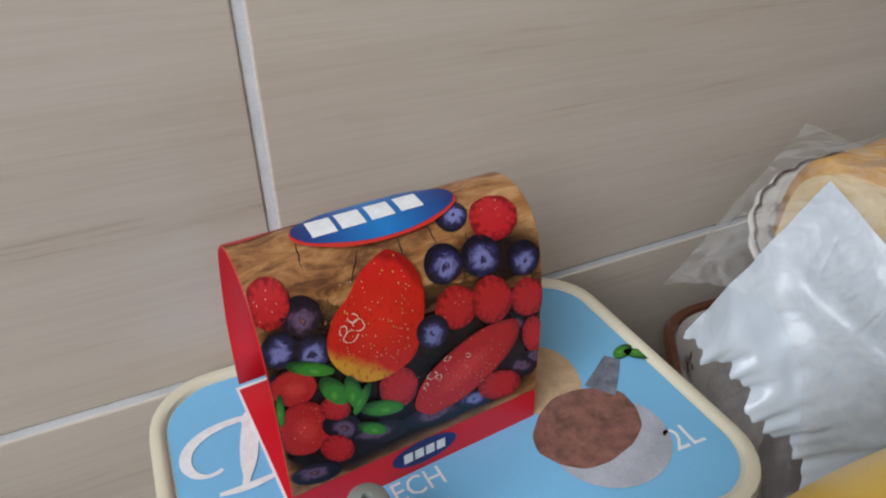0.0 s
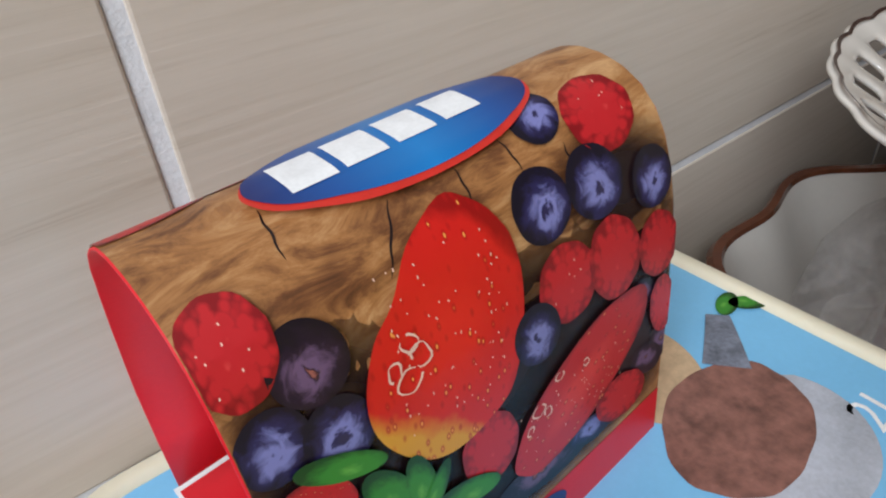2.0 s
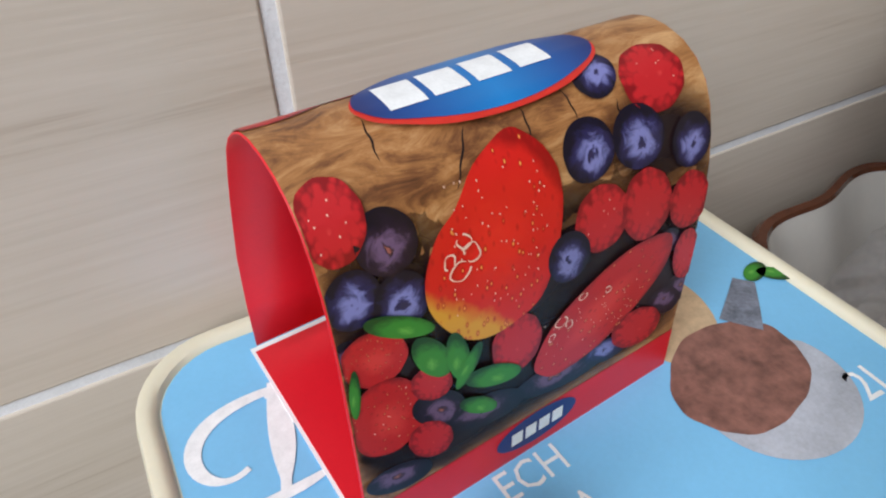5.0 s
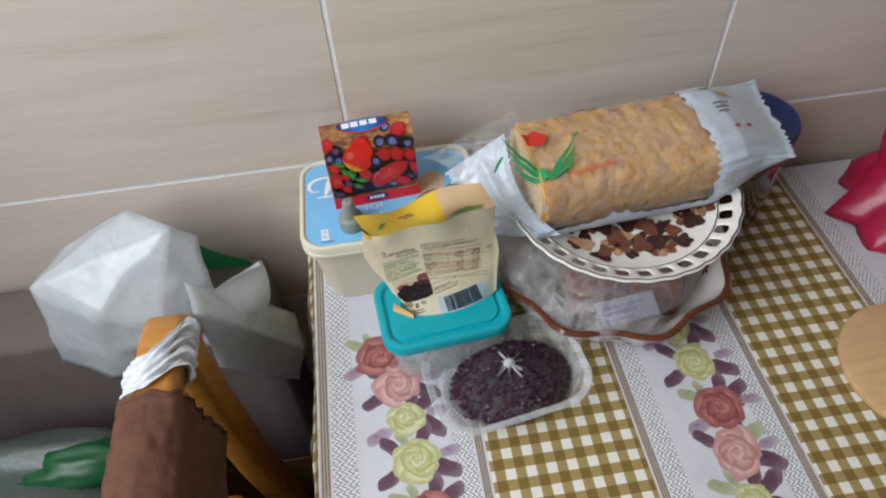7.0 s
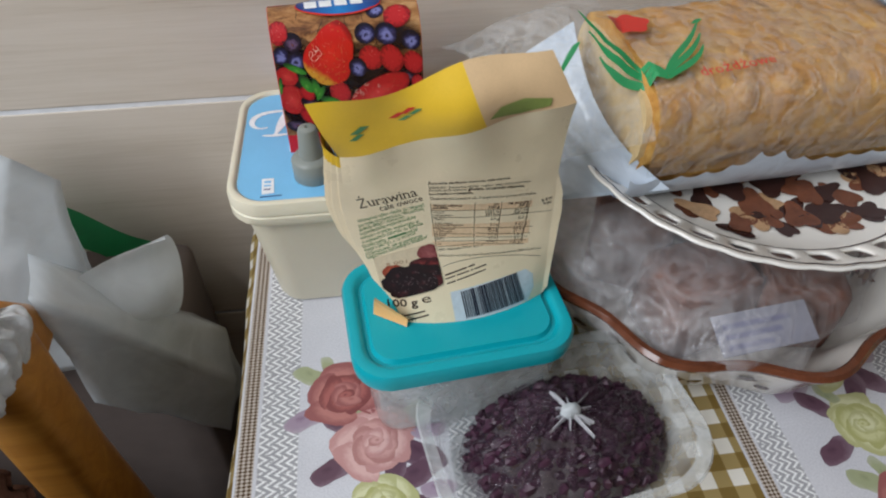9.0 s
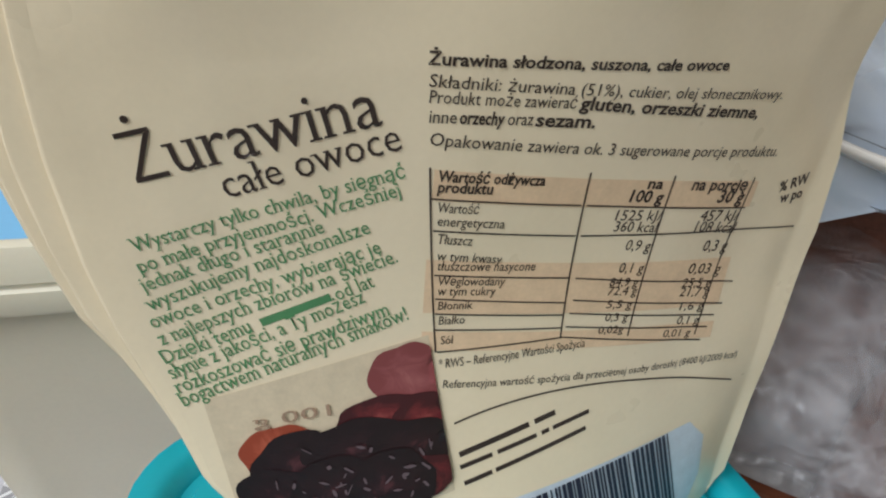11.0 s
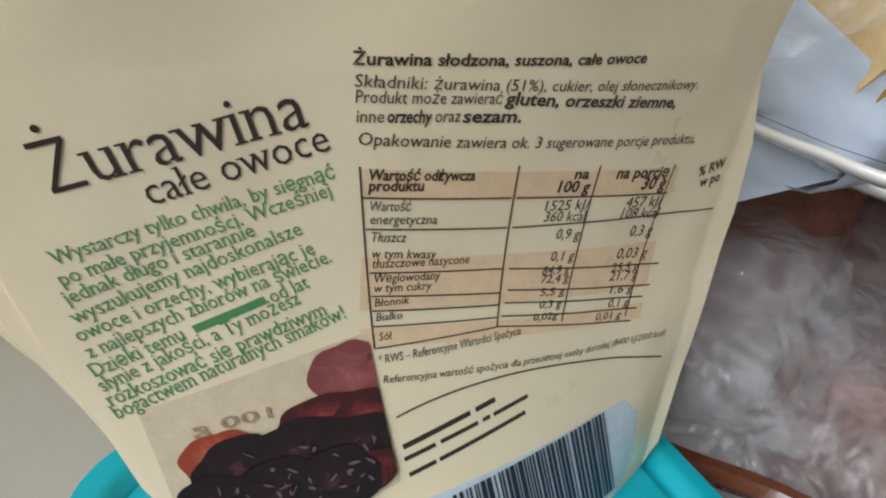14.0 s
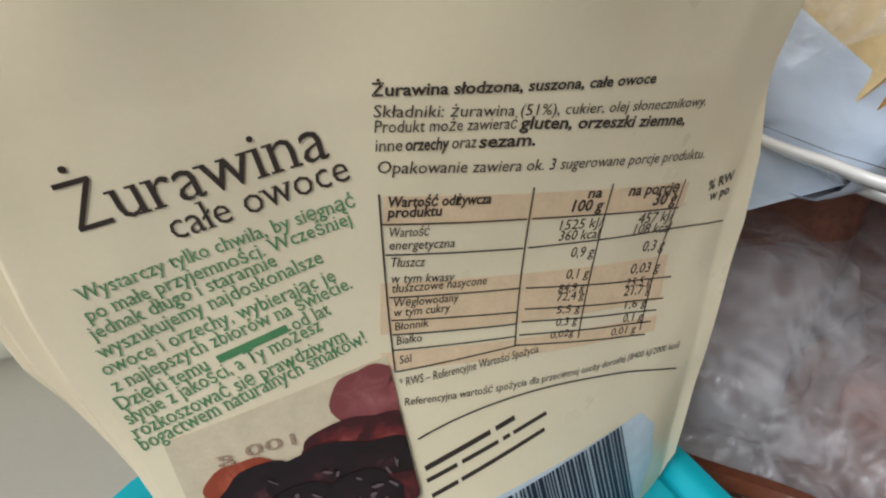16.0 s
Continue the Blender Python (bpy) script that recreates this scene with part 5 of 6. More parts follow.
# ---- wrapped yeast cake ----
loaf = thing("wrapped_cake", (0, 0, 0), "golden crumble-topped yeast cake in a clear printed wrapper", "cake")
loaf.matrix_basis = pose(0.2715, -0.139, 0.889, 3, 0, 4.5) @ Matrix.Scale(0.965, 4)


def cake_material():
    n = Nodes("golden_crumble", 0.75, spec=0.25)
    v = n.coords()
    big, mid, fine = n.noise(v, 16, 4), n.noise(v, 75, 4, 0.65, 0.8), n.noise(v, 420, 3)
    f = n.math("ADD", n.math("MULTIPLY", big, 0.35), n.math("ADD", n.math("MULTIPLY", mid, 0.45), n.math("MULTIPLY", fine, 0.2)))
    n.colour(n.ramp(f, (0.3, (0.34, 0.13, 0.025)), (0.44, (0.52, 0.25, 0.055)), (0.58, (0.63, 0.36, 0.1)), (0.75, (0.72, 0.47, 0.17))))
    crumb = n.node("ShaderNodeTexVoronoi", Vector=v, Scale=75.0).outputs["Distance"]
    n.bump(n.math("SUBTRACT", n.math("MULTIPLY", fine, 0.3), crumb), 0.5, 0.004)
    return n.mat


CRUMBLE = cake_material()
CRUMB = varied("pale_cut_crumb", (0.7, 0.52, 0.27), 0.85, 0.15, 90, 500, 0.5, spec=0.2)


def cake_ring(x, grow=0.0, n=56):
    out = []
    for i in range(n):
        k = 2 * math.pi * i / n
        c, s = math.cos(k), math.sin(k)
        e = 2 / 4.5
        y = math.copysign(abs(c) ** e, c) * (0.06 + grow)
        z = 0.041 + math.copysign(abs(s) ** e, s) * (0.041 + grow)
        if z < 0.041:
            y *= 0.86
        lump = (fbm((x, y, z), 60, 4) * 0.0026 ) if grow == 0 else 0
        up = max(0.0, (z - 0.03) / 0.05)
        out.append((x + lump, y * (1 + lump * 4 * up), z + lump * up))
    return out


part("cake_body", rings([cake_ring(-0.091 + 0.191 * i / 60) for i in range(61)]), CRUMBLE, loaf, "golden brown crumble crust", angle=180)
part("cut_face", rings([[(x, y * 0.93, 0.041 + (z - 0.041) * 0.9) for _, y, z in cake_ring(-0.091, 0.0001)] for x in (-0.0945, -0.0905)]), CRUMB, loaf, "pale cut end of the cake")
SECTIONS = [(-0.2, 0.028, 0.0025, 0.07), (-0.17, 0.045, 0.008, 0.058), (-0.132, 0.057, 0.03, 0.046), (-0.097, 0.0635, 0.0445, 0.042), (0.104, 0.0635, 0.0445, 0.042), (0.13, 0.062, 0.037, 0.046), (0.16, 0.06, 0.02, 0.05), (0.196, 0.064, 0.0012, 0.052), (0.205, 0.066, 0.0008, 0.052)]


def section(x):
    xs = [s[0] for s in SECTIONS]
    return [float(np.interp(x, xs, [s[j] for s in SECTIONS])) for j in (1, 2, 3)]


def wrap_point(x, k):
    """The wrapper at x along the cake and angle k round it."""
    w, h, z = section(x)
    c, s = math.cos(k), math.sin(k)
    e = 2 / 3.6
    slack = 1 + 0.03 * fbm((x * 2, c, s), 5, 3) * (1.6 if abs(x) > 0.098 else 0.35)
    yy, zz = math.copysign(abs(c) ** e, c) * w * slack, z + math.copysign(abs(s) ** e, s) * h * slack
    skew = -0.035 * max(0.0, (-x - 0.106) / 0.09) + 0.014 * max(0.0, (x - 0.104) / 0.1)
    droop = -0.05 * max(0.0, (-x - 0.106) / 0.09) * max(0.0, -c)
    return Vector((x + 0.012 * max(0.0, (x - 0.11) / 0.09) * c, yy + skew, max(zz + droop, 0.0008 if x > -0.1 else -1)))


def wrap_sheet(x0, x1, k0, k1, nx, nk):
    return grid(lambda u, v: wrap_point(x0 + (x1 - x0) * u, k0 + (k1 - k0) * v), nx, nk)


CLEAR_WRAP = film("clear_wrapper", (0.72, 0.74, 0.76), 0.12, 0.13, 0.6, 50)
WHITE_WRAP = film("white_wrapper", (0.56, 0.63, 0.72), 0.25, 1.0, 0.12, 30)
top_film = part("clear_film", wrap_sheet(-0.09, 0.098, -0.55, math.pi + 0.1, 44, 30), CLEAR_WRAP, loaf, "clear window of the wrapper", angle=180)
part("white_underside", grid(lambda u, v: wrap_point(-0.1 + 0.198 * u, math.pi + 0.11 + 0.05 * abs(math.sin(38 * u)) * (1 - v) - 0.12 * math.exp(-((u - 0.45) / 0.12) ** 2) * (1 - v) + (math.pi - 0.67) * v) + Vector((0, -0.0012 * (1 - v), 0)), 120, 24), WHITE_WRAP, loaf, "white underside of the wrapper", angle=180)


def torn(x0, x1, flip):
    """White wrapper end with a wavy printed border."""
    def f(u, v):
        k = 2 * math.pi * v
        a = x0 + (0.0028 * math.sin(26 * k) if flip else 0)
        b = x1 + (0 if flip else 0.0028 * math.sin(26 * k))
        if not flip:
            a += 0.004 * (round(v * 96) % 2)
        else:
            b += 0.005 * (round(v * 96) % 2)
        return wrap_point(a + (b - a) * u, k)
    return grid(f, 30, 96)


white_end = part("white_end", torn(0.094, 0.2, True), WHITE_WRAP, loaf, "white printed end with a zigzag crimp", angle=180)


def film_end(u, v):
    """The slack end of the wrapper: outwards from the cake, from its back to its front."""
    yb, yf = 0.062 - 0.038 * u, -0.063 + 0.055 * u
    x = -0.09 - 0.11 * u + 0.05 * u * v
    z = 0.087 + 0.02 * math.sin(math.pi * u) * math.sin(math.pi * v) - 0.008 * u - v ** 4 * (0.03 + 0.045 * u)
    w = 0.0035 * fbm((u, v * 1.4, 3.0), 3.2, 3) * min(1, u * 4)
    return Vector((x + w * 0.5, yb + (yf - yb) * v, z + w))


def white_tail(u, v):
    """White lower side of the slack end, from the cake outwards and from its top down."""
    top = Vector((-0.108, 0.037, 0.0795)).lerp(Vector((-0.173, 0.03, 0.045)), u)
    low = Vector((-0.0744, -0.0684, 0.0225)).lerp(Vector((-0.13, -0.02, -0.022)), u)
    ragged = (0.05 * math.sin(17 * v) + 0.035 * math.sin(47 * v + 1) + 0.02 * math.sin(101 * v)) * u ** 4
    p = top.lerp(low, v) + (top - Vector((-0.108, 0.037, 0.0795))) * ragged * 0.8
    fold = math.exp(-((u - 0.45 + 0.2 * v) / 0.09) ** 2) * math.sin(math.pi * min(1, v * 1.1))
    w = 0.007 * fold + 0.0035 * fbm((u, v, 7.0), 3.0, 3)
    p += Vector((-0.016, -0.012, 0.0)) * math.sin(math.pi * v) * (1 - u)
    return p + Vector((-0.5, -0.7, 0.5)) * w


part("white_end", grid(white_tail, 40, 70), WHITE_WRAP, loaf, "slack white end of the wrapper", angle=180)
part("clear_end", grid(film_end, 36, 36), CLEAR_WRAP, loaf, "clear slack end of the wrapper", angle=180)


def on_wrap(x, y, off):
    """Millimetres over the top of the wrapper."""
    xm = x / 1000
    if xm < -0.09:
        u, v = 0.0, 0.5
        for _ in range(4):
            u = (-0.09 - xm) / (0.11 - 0.05 * v)
            v = max(0.0, min(1.0, (0.062 - 0.038 * u - y / 1000) / (0.125 - 0.093 * u)))
        return film_end(u, v) + Vector((0, 0, off))
    w, h, z = section(xm)
    c = max(-0.99, min(0.99, (y / 1000) / w))
    s = (1 - abs(c) ** 3.6) ** (1 / 3.6)
    p = wrap_point(xm, math.atan2(s ** 1.8, math.copysign(abs(c) ** 1.8, c)))
    return (p.x, p.y - off * 0.5 * abs(c), p.z + off)


printed("printed_poppy", flat_disc(-84, 10, 14, 12, 10, 40, lambda k: 0.9 + 0.1 * math.cos(5 * k), 6), on_wrap, 0.0034, RED_INK, top_film, "red printed poppy")
for j in range(3):
    for side in (-1, 1):
        pts = [(-82, -40 - 2 * j), (-82 + side * 12, -24 - 6 * j), (-82 + side * 22, -22 - 7 * j), (-82 + side * (40 - 4 * j), 4 - 12 * j)]
        printed("printed_blade", flat_stroke(curve_points(pts, 18), lambda t: 0.7 + 3.2 * math.sin(math.pi * min(1, t * 0.9 + 0.1)) ** 0.8), on_wrap, 0.0032, GREEN_PRINT, top_film, "green printed blade")
printed("lettering", flat_text("drożdżowe", -62, -45, -14, -41, 6), on_wrap, 0.0032, RED_INK, top_film)
printed("printed_sprig", flat_disc(-128, -12, 6, 1.4, 20, 10), on_wrap, 0.0016, GREEN_PRINT, top_film)
printed("printed_sprig", flat_disc(-40, 8, 5, 1.6, 30, 10), on_wrap, 0.0016, GREEN_PRINT, top_film)
for i, (y, w) in enumerate(((16, 22), (9, 18), (2, 16))):
    printed("print_bar", flat_stroke(straight(120, y, 120 + w, y + 1), 1.6), on_wrap, 0.0016, INK, white_end)
for x, y in ((128, -22), (146, -20)):
    printed("printed_mark", flat_stroke(straight(x, y, x + 9, y + 1.5), 2.2), on_wrap, 0.0016, RED_INK, white_end)
    printed("printed_mark", flat_stroke(straight(x + 4, y - 4, x + 5, y + 5), 1.2), on_wrap, 0.0016, RED_INK, white_end)
printed("printed_patch", flat_disc(142, 34, 9, 4, -20, 14), on_wrap, 0.0016, ink("ochre_print", (0.6, 0.42, 0.08)), white_end)
printed("printed_sprig", flat_disc(124, 46, 8, 2, 5, 12), on_wrap, 0.0016, GREEN_PRINT, white_end)

# ---- punnet with a knotted bag of dark dried fruit ----
punnet = thing("plastic_punnet", (0.136, -0.286, TZ + 0.0022), "clear rounded plastic punnet", "food box", turn=9)
PUNNET = film("punnet_plastic", (0.74, 0.77, 0.78), 0.12, 0.3, 0.2, 25)
part("punnet_shell", tray([(0.066, 0.04, 0.03, 0), (0.07, 0.044, 0.032, 0.002), (0.074, 0.0485, 0.034, 0.018), (0.0755, 0.0502, 0.035, 0.02), (0.078, 0.053, 0.036, 0.034)], 8, True, False), PUNNET, punnet, "clear vacuum-formed shell")
part("rim", tray([(0.0782, 0.0532, 0.036, 0.0338), (0.0845, 0.0595, 0.039, 0.0355), (0.0862, 0.0612, 0.04, 0.037), (0.085, 0.06, 0.039, 0.0384), (0.0785, 0.0535, 0.036, 0.0365)], 8, False, False), film("punnet_rim", (0.7, 0.73, 0.74), 0.15, 0.3, 0.2, 25), punnet, "milky rolled rim")
fruit_bag = thing("dried_fruit_bag", (0.142, -0.285, TZ + 0.0046), "knotted clear bag of dark purple dried fruit", "bag", turn=9)
PURPLE = varied("dark_dried_fruit", (0.045, 0.013, 0.03), 0.45, 0.6, 160, 700, 0.5)
random.seed(7)


def fruit_heap():
    bm = bmesh.new()
    for i in range(560):
        k, r = random.uniform(0, 2 * math.pi), math.sqrt(random.random())
        x, y = 0.066 * r * math.cos(k), 0.047 * r * math.sin(k)
        z = 0.006 + 0.033 * (1 - r ** 4) * random.uniform(0.6, 1.0)
        bmesh.ops.create_icosphere(bm, subdivisions=1, radius=random.uniform(0.003, 0.005), matrix=pose(x, y, z, random.uniform(0, 180), random.uniform(0, 180), 0) @ Matrix.Diagonal((1.3, 0.8, 0.7, 1)))
    return bm


tagged(part("dried_fruit", fruit_heap(), PURPLE, fruit_bag), kind="stuff")


def tied_film(u, v):
    """Film gathered to a knot, with pleats running out from it."""
    k, r = 2 * math.pi * u, 0.02 + 0.98 * v
    pleat = 0.0035 * math.sin(17 * k + 2 * math.sin(3 * k)) * (1 - r) ** 0.7 * min(1, r * 8)
    z = 0.006 + 0.042 * (1 - r ** 2.2) + 0.005 * math.exp(-(r / 0.07) ** 2) + pleat + 0.001 * fbm((math.cos(k), math.sin(k), r * 3), 6)
    return Vector((0.07 * r * math.cos(k), 0.049 * r * math.sin(k), z))


part("bag_film", grid(tied_film, 120, 26, True), film("gathered_film", (0.07, 0.04, 0.06), 0.13, 0.4, 0.8, 70, 0.7), fruit_bag, angle=180)
part("knot", crumple((-0.004, -0.003, 0.052), (0.006, 0.0042, 0.0055), 3, 0.5, 3), MILKY, fruit_bag, "white twisted knot of film", angle=180)
GATHER = film("gathered_white_film", (0.78, 0.78, 0.82), 0.2, 0.42, 0.4, 120)
for j in range(17):
    k, far = 2 * math.pi * j / 17 + 0.35 * math.sin(5 * j), 0.004 + 0.013 * abs(math.sin(2.3 * j)) ** 2
    part("gathered_fold", grid(lambda u, v: Vector((-0.004 + (0.003 + far * u) * math.cos(k) + (v - 0.5) * 0.0024 * (1 - 0.85 * u) * math.sin(k), -0.003 + (0.003 + far * u) * math.sin(k) - (v - 0.5) * 0.0024 * (1 - 0.85 * u) * math.cos(k), 0.0535 - 0.003 * u - 0.0035 * (2 * v - 1) ** 2)), 6, 4), GATHER, fruit_bag, "white gathered fold at the knot", angle=180)
# ---- jar, crimson bag, wooden disc ----
jar = thing("jar", (0.4767, -0.0625, TZ + 0.002), "glass jar of dark preserve with a dark blue lid", "jar")
part("glass", lathe([(0.04, 0), (0.051, 0.004), (0.053, 0.012), (0.053, 0.118), (0.049, 0.128)], 40), varied("dark_preserve_glass", (0.05, 0.018, 0.012), 0.1, 0.4, 60, 500, 0.0, coat=0.8), jar, "dark filled glass")
jl = part("lid", lathe([(0.0555, 0.128), (0.057, 0.13), (0.0572, 0.1445), (0.0555, 0.1475), (0.051, 0.148), (0.049, 0.147), (0.002, 0.147)], 48), BLUE_LID, jar, "dark blue lid")
printed("lid_emblem", flat_disc(8, -6, 24, 12, -30, 24), lambda x, y, off: (x / 1000, y / 1000, 0.147 + off), 0.0004, ink("grey_blue_emblem", (0.12, 0.16, 0.3)), jl)
for i in range(3):
    printed("print_bar", flat_stroke(straight(-4 + 7 * i, -2 - 5 * i, 1 + 7 * i, 4 - 5 * i), 2.4), lambda x, y, off: (x / 1000, y / 1000, 0.147 + off), 0.0007, ink("pale_print", (0.42, 0.45, 0.5)), jl)
pink = thing("crimson_bag", (0.755, -0.125, TZ + 0.002), "crumpled crimson plastic bag lying on the tablecloth", "bag")
part("bag_film", pulled_film([(-0.15, 0.02, 0.0), (-0.13, -0.05, 0.0), (-0.085, 0.06, 0.12), (-0.07, -0.02, 0.14), (0.0, 0.05, 0.175), (0.05, -0.03, 0.14), (-0.05, -0.11, 0.03), (0.02, -0.14, 0.0), (0.12, -0.12, 0.02), (0.15, 0.0, 0.07), (0.13, 0.08, 0.0), (-0.08, 0.09, 0.0), (0.02, -0.12, 0.07), (-0.09, -0.06, 0.07)], 14, 0.022, 9), PINK, pink, angle=180)
disc = thing("wooden_disc", (0.5845, -0.344, TZ + 0.0022), "pale turned wooden disc lying on the tablecloth", "board")
part("disc_body", lathe([(0.078, 0), (0.083, 0.001), (0.0852, 0.005), (0.0845, 0.0095), (0.08, 0.0115), (0.002, 0.0118)], 64), BOARD, disc, "pale round board")
STEEL = Nodes("dull_steel", 0.4, 1.0).colour((0.32, 0.32, 0.33)).mat
part("clip", box((-0.012, 0.0, 0.0119), (0.02, 0.028, 0.018), 0.002), STEEL, disc, "dull grey metal clip")
part("clip_tongue", box((-0.004, -0.02, 0.0182), (0.01, 0.02, 0.0202), 0.0008), STEEL, disc)

# ---- printed roses on the cloth ----
def on_cloth(x, y, off):
    return (x / 1000, y / 1000, cloth_point(x / 1000 - TX0 - 0.006, y / 1000).z - TZ + off)


def petal_ink(name, edge, mid, crown):
    return berry_ink(name, edge, mid, crown)


ROSES = {"red": (petal_ink("rose_red_outer", (0.3, 0.1, 0.1), (0.46, 0.19, 0.17), (0.36, 0.12, 0.11)), petal_ink("rose_red_inner", (0.22, 0.06, 0.06), (0.38, 0.12, 0.11), (0.16, 0.04, 0.045))),
         "pink": (petal_ink("rose_pink_outer", (0.5, 0.26, 0.25), (0.66, 0.42, 0.4), (0.56, 0.3, 0.28)), petal_ink("rose_pink_inner", (0.42, 0.2, 0.19), (0.58, 0.33, 0.31), (0.36, 0.14, 0.14))),
         "lime": (petal_ink("rose_lime_outer", (0.45, 0.45, 0.22), (0.64, 0.64, 0.4), (0.54, 0.54, 0.28)), petal_ink("rose_lime_inner", (0.4, 0.4, 0.16), (0.56, 0.56, 0.3), (0.36, 0.36, 0.12)))}
PLUM = petal_ink("plum_leaf", (0.2, 0.13, 0.17), (0.12, 0.06, 0.09), (0.08, 0.035, 0.06))
SAGE = petal_ink("sage_leaf", (0.42, 0.44, 0.32), (0.34, 0.37, 0.22), (0.28, 0.31, 0.18))
LILAC = petal_ink("lilac_leaf", (0.42, 0.36, 0.42), (0.34, 0.26, 0.34), (0.24, 0.16, 0.24))


def rose(kind, x, y, r, seed):
    outer, inner = ROSES[kind]
    rnd = random.Random(seed)
    for n, rad, size, m, off in ((6, 0.55, 0.52, outer, 0.0003), (5, 0.34, 0.4, inner, 0.0005), (4, 0.17, 0.26, outer, 0.0007), (1, 0.0, 0.16, inner, 0.0009)):
        k0 = rnd.uniform(0, 6)
        for i in range(n):
            k = k0 + 2 * math.pi * i / n
            f = rnd.uniform(0.8, 1.25)
            printed("printed_petal", flat_disc(x + r * rad * math.cos(k) * f, y + r * rad * math.sin(k) * f, r * size * 0.8, r * size * 1.1 * f, math.degrees(k) + rnd.uniform(-25, 25), 18, lambda a, e=rnd.uniform(0, 6): 1 + 0.1 * math.sin(3 * a + e) + 0.05 * math.sin(5 * a)), on_cloth, off + 0.00003 * i, m, sheet)


sheet.location = (0, 0, 0)
for v in sheet.data.vertices:
    v.co.z -= TZ
PATTERN = [("red", -4, -222, 26), ("pink", 14, -262, 27), ("lime", 16, -304, 20), ("lime", 23, -352, 24), ("red", 28, -410, 27), ("pink", 24, -460, 26), ("lime", 20, -510, 20)]
for band in range(3):
    dx = 318 * band + (4 if band else 0)
    dy = (0, 62, 20)[band]
    for i, (kind, x, y, r) in enumerate(PATTERN if band < 2 else PATTERN[1:4]):
        yy = y + dy
        rose(kind, x + dx + 6, yy, r, 10 * band + i)
        for j, (a, b, s, rot, m) in enumerate(((-27, -16, 14, 25, (LILAC, PLUM)[i % 2]), (27, -12, 17, -35, PLUM), (24, 16, 15, 35, (PLUM, SAGE)[i % 2]), (-24, 17, 13, -35, (SAGE, PLUM)[i % 2]), (10, 25, 14, 70, PLUM), (34, 4, 11, 5, LILAC), (-12, 24, 9, 120, SAGE))):
            if (i + j) % 6 != 5:
                printed("printed_leaf", flat_disc(x + dx + 6 + a * 1.06, yy + b * 1.06, s * 1.1, s * 0.68, rot + 9 * math.sin(i * 3 + j * 5), 18, lambda k, e=i + j: 0.72 + 0.28 * abs(math.cos(k)) + 0.06 * math.sin(5 * k + e)), on_cloth, 0.0002 + 0.00002 * j, m, sheet)

# ---- chair with a fleece, bags ----
chair = thing("wooden_chair", (-0.21, -0.42, 0), "honey lacquered wooden chair with its back to the table end", "chair")


def bent(points, w, d):
    """A bar with rounded corners along points."""
    loops = []
    for i, p in enumerate(points):
        a, b = Vector(points[max(0, i - 1)]), Vector(points[min(len(points) - 1, i + 1)])
        t = (b - a).normalized()
        side = Vector((1, 0, 0)) if abs(t.x) < 0.9 else Vector((0, 1, 0))
        up = t.cross(side).normalized()
        side = up.cross(t).normalized()
        loops.append([Vector(p) + side * x + up * y for x, y, _ in rounded(-w, w, -d, d, min(w, d) * 0.55, 0, 4)])
    return rings(loops)


part("back_rail", bent([(0, 0.226, 0.80), (0, 0.224, 0.822), (0, 0.212, 0.838), (0, 0.19, 0.8425), (0, 0.1, 0.8425), (0, -0.1, 0.8425), (0, -0.3, 0.8425)], 0.0225, 0.0175), CHAIR_WOOD, chair, "bent honey-coloured top rail")
part("back_post", bent([(0.006, 0.2, 0.8405), (0.006, 0.2, 0.7), (0.006, 0.215, 0.5), (0.012, 0.24, 0.25), (0.02, 0.26, 0.0)], 0.021, 0.024), CHAIR_WOOD, chair)
part("back_post", bent([(0.006, -0.28, 0.8405), (0.006, -0.28, 0.7), (0.006, -0.28, 0.5), (0.012, -0.29, 0.25), (0.02, -0.3, 0.0)], 0.021, 0.024), CHAIR_WOOD, chair)
part("seat", box((-0.43, -0.3, 0.43), (-0.022, 0.19, 0.46), 0.012, 3), CHAIR_WOOD, chair)
for y in (-0.28, 0.17):
    part("front_leg", box((-0.42, y - 0.02, 0), (-0.38, y + 0.02, 0.4295), 0.006), CHAIR_WOOD, chair)
fleece = thing("fleece_throw", (-0.21, -0.42, 0.46), "brown fleece throw draped over the chair back", "throw")


def drape(u, v):
    """Across the rail and along it."""
    y = 0.122 - 0.43 * v
    s = (u - 0.5) * 2
    w = 0.032 + 0.012 * v
    a = abs(s) * (0.62 if s < 0 else 0.2 + 0.12 * v)
    if a < 0.06:
        k = a / 0.06 * 1.5
        x, z = w * math.sin(k), 0.4045 - 0.02 * (1 - math.cos(k))
    else:
        x, z = w + 0.05 * (a - 0.06) + 0.012 * math.sin(14 * y) * (a - 0.06), 0.386 - (a - 0.06) * 0.62
    lump = 0.0035 * fbm((x, y, z), 22, 4) + 0.0012 * fbm((x, y, z), 90, 2)
    hem = 0.006 * math.sin(40 * s) * (1 if v < 0.02 else 0)
    return Vector((math.copysign(x + lump, s), y + hem * 0.4, z + lump))


fl = part("fleece_cloth", grid(drape, 110, 90), FLEECE, fleece, angle=180)
thicken(fl, 0.004, 0)


def hem_loop(i, n=60):
    """A ring of the rolled hem round the throw's open end."""
    c = drape(0.02 + 0.96 * i / n, 0.0)
    return [(c.x + 0.0042 * math.cos(k) * (1 + 0.2 * math.sin(i)), c.y + 0.0012, c.z + 0.0042 * math.sin(k)) if 24 > i or i > 36 else (c.x, c.y + 0.0034 * math.cos(k), c.z + 0.0042 * math.sin(k)) for k in [2 * math.pi * j / 8 for j in range(8)]]


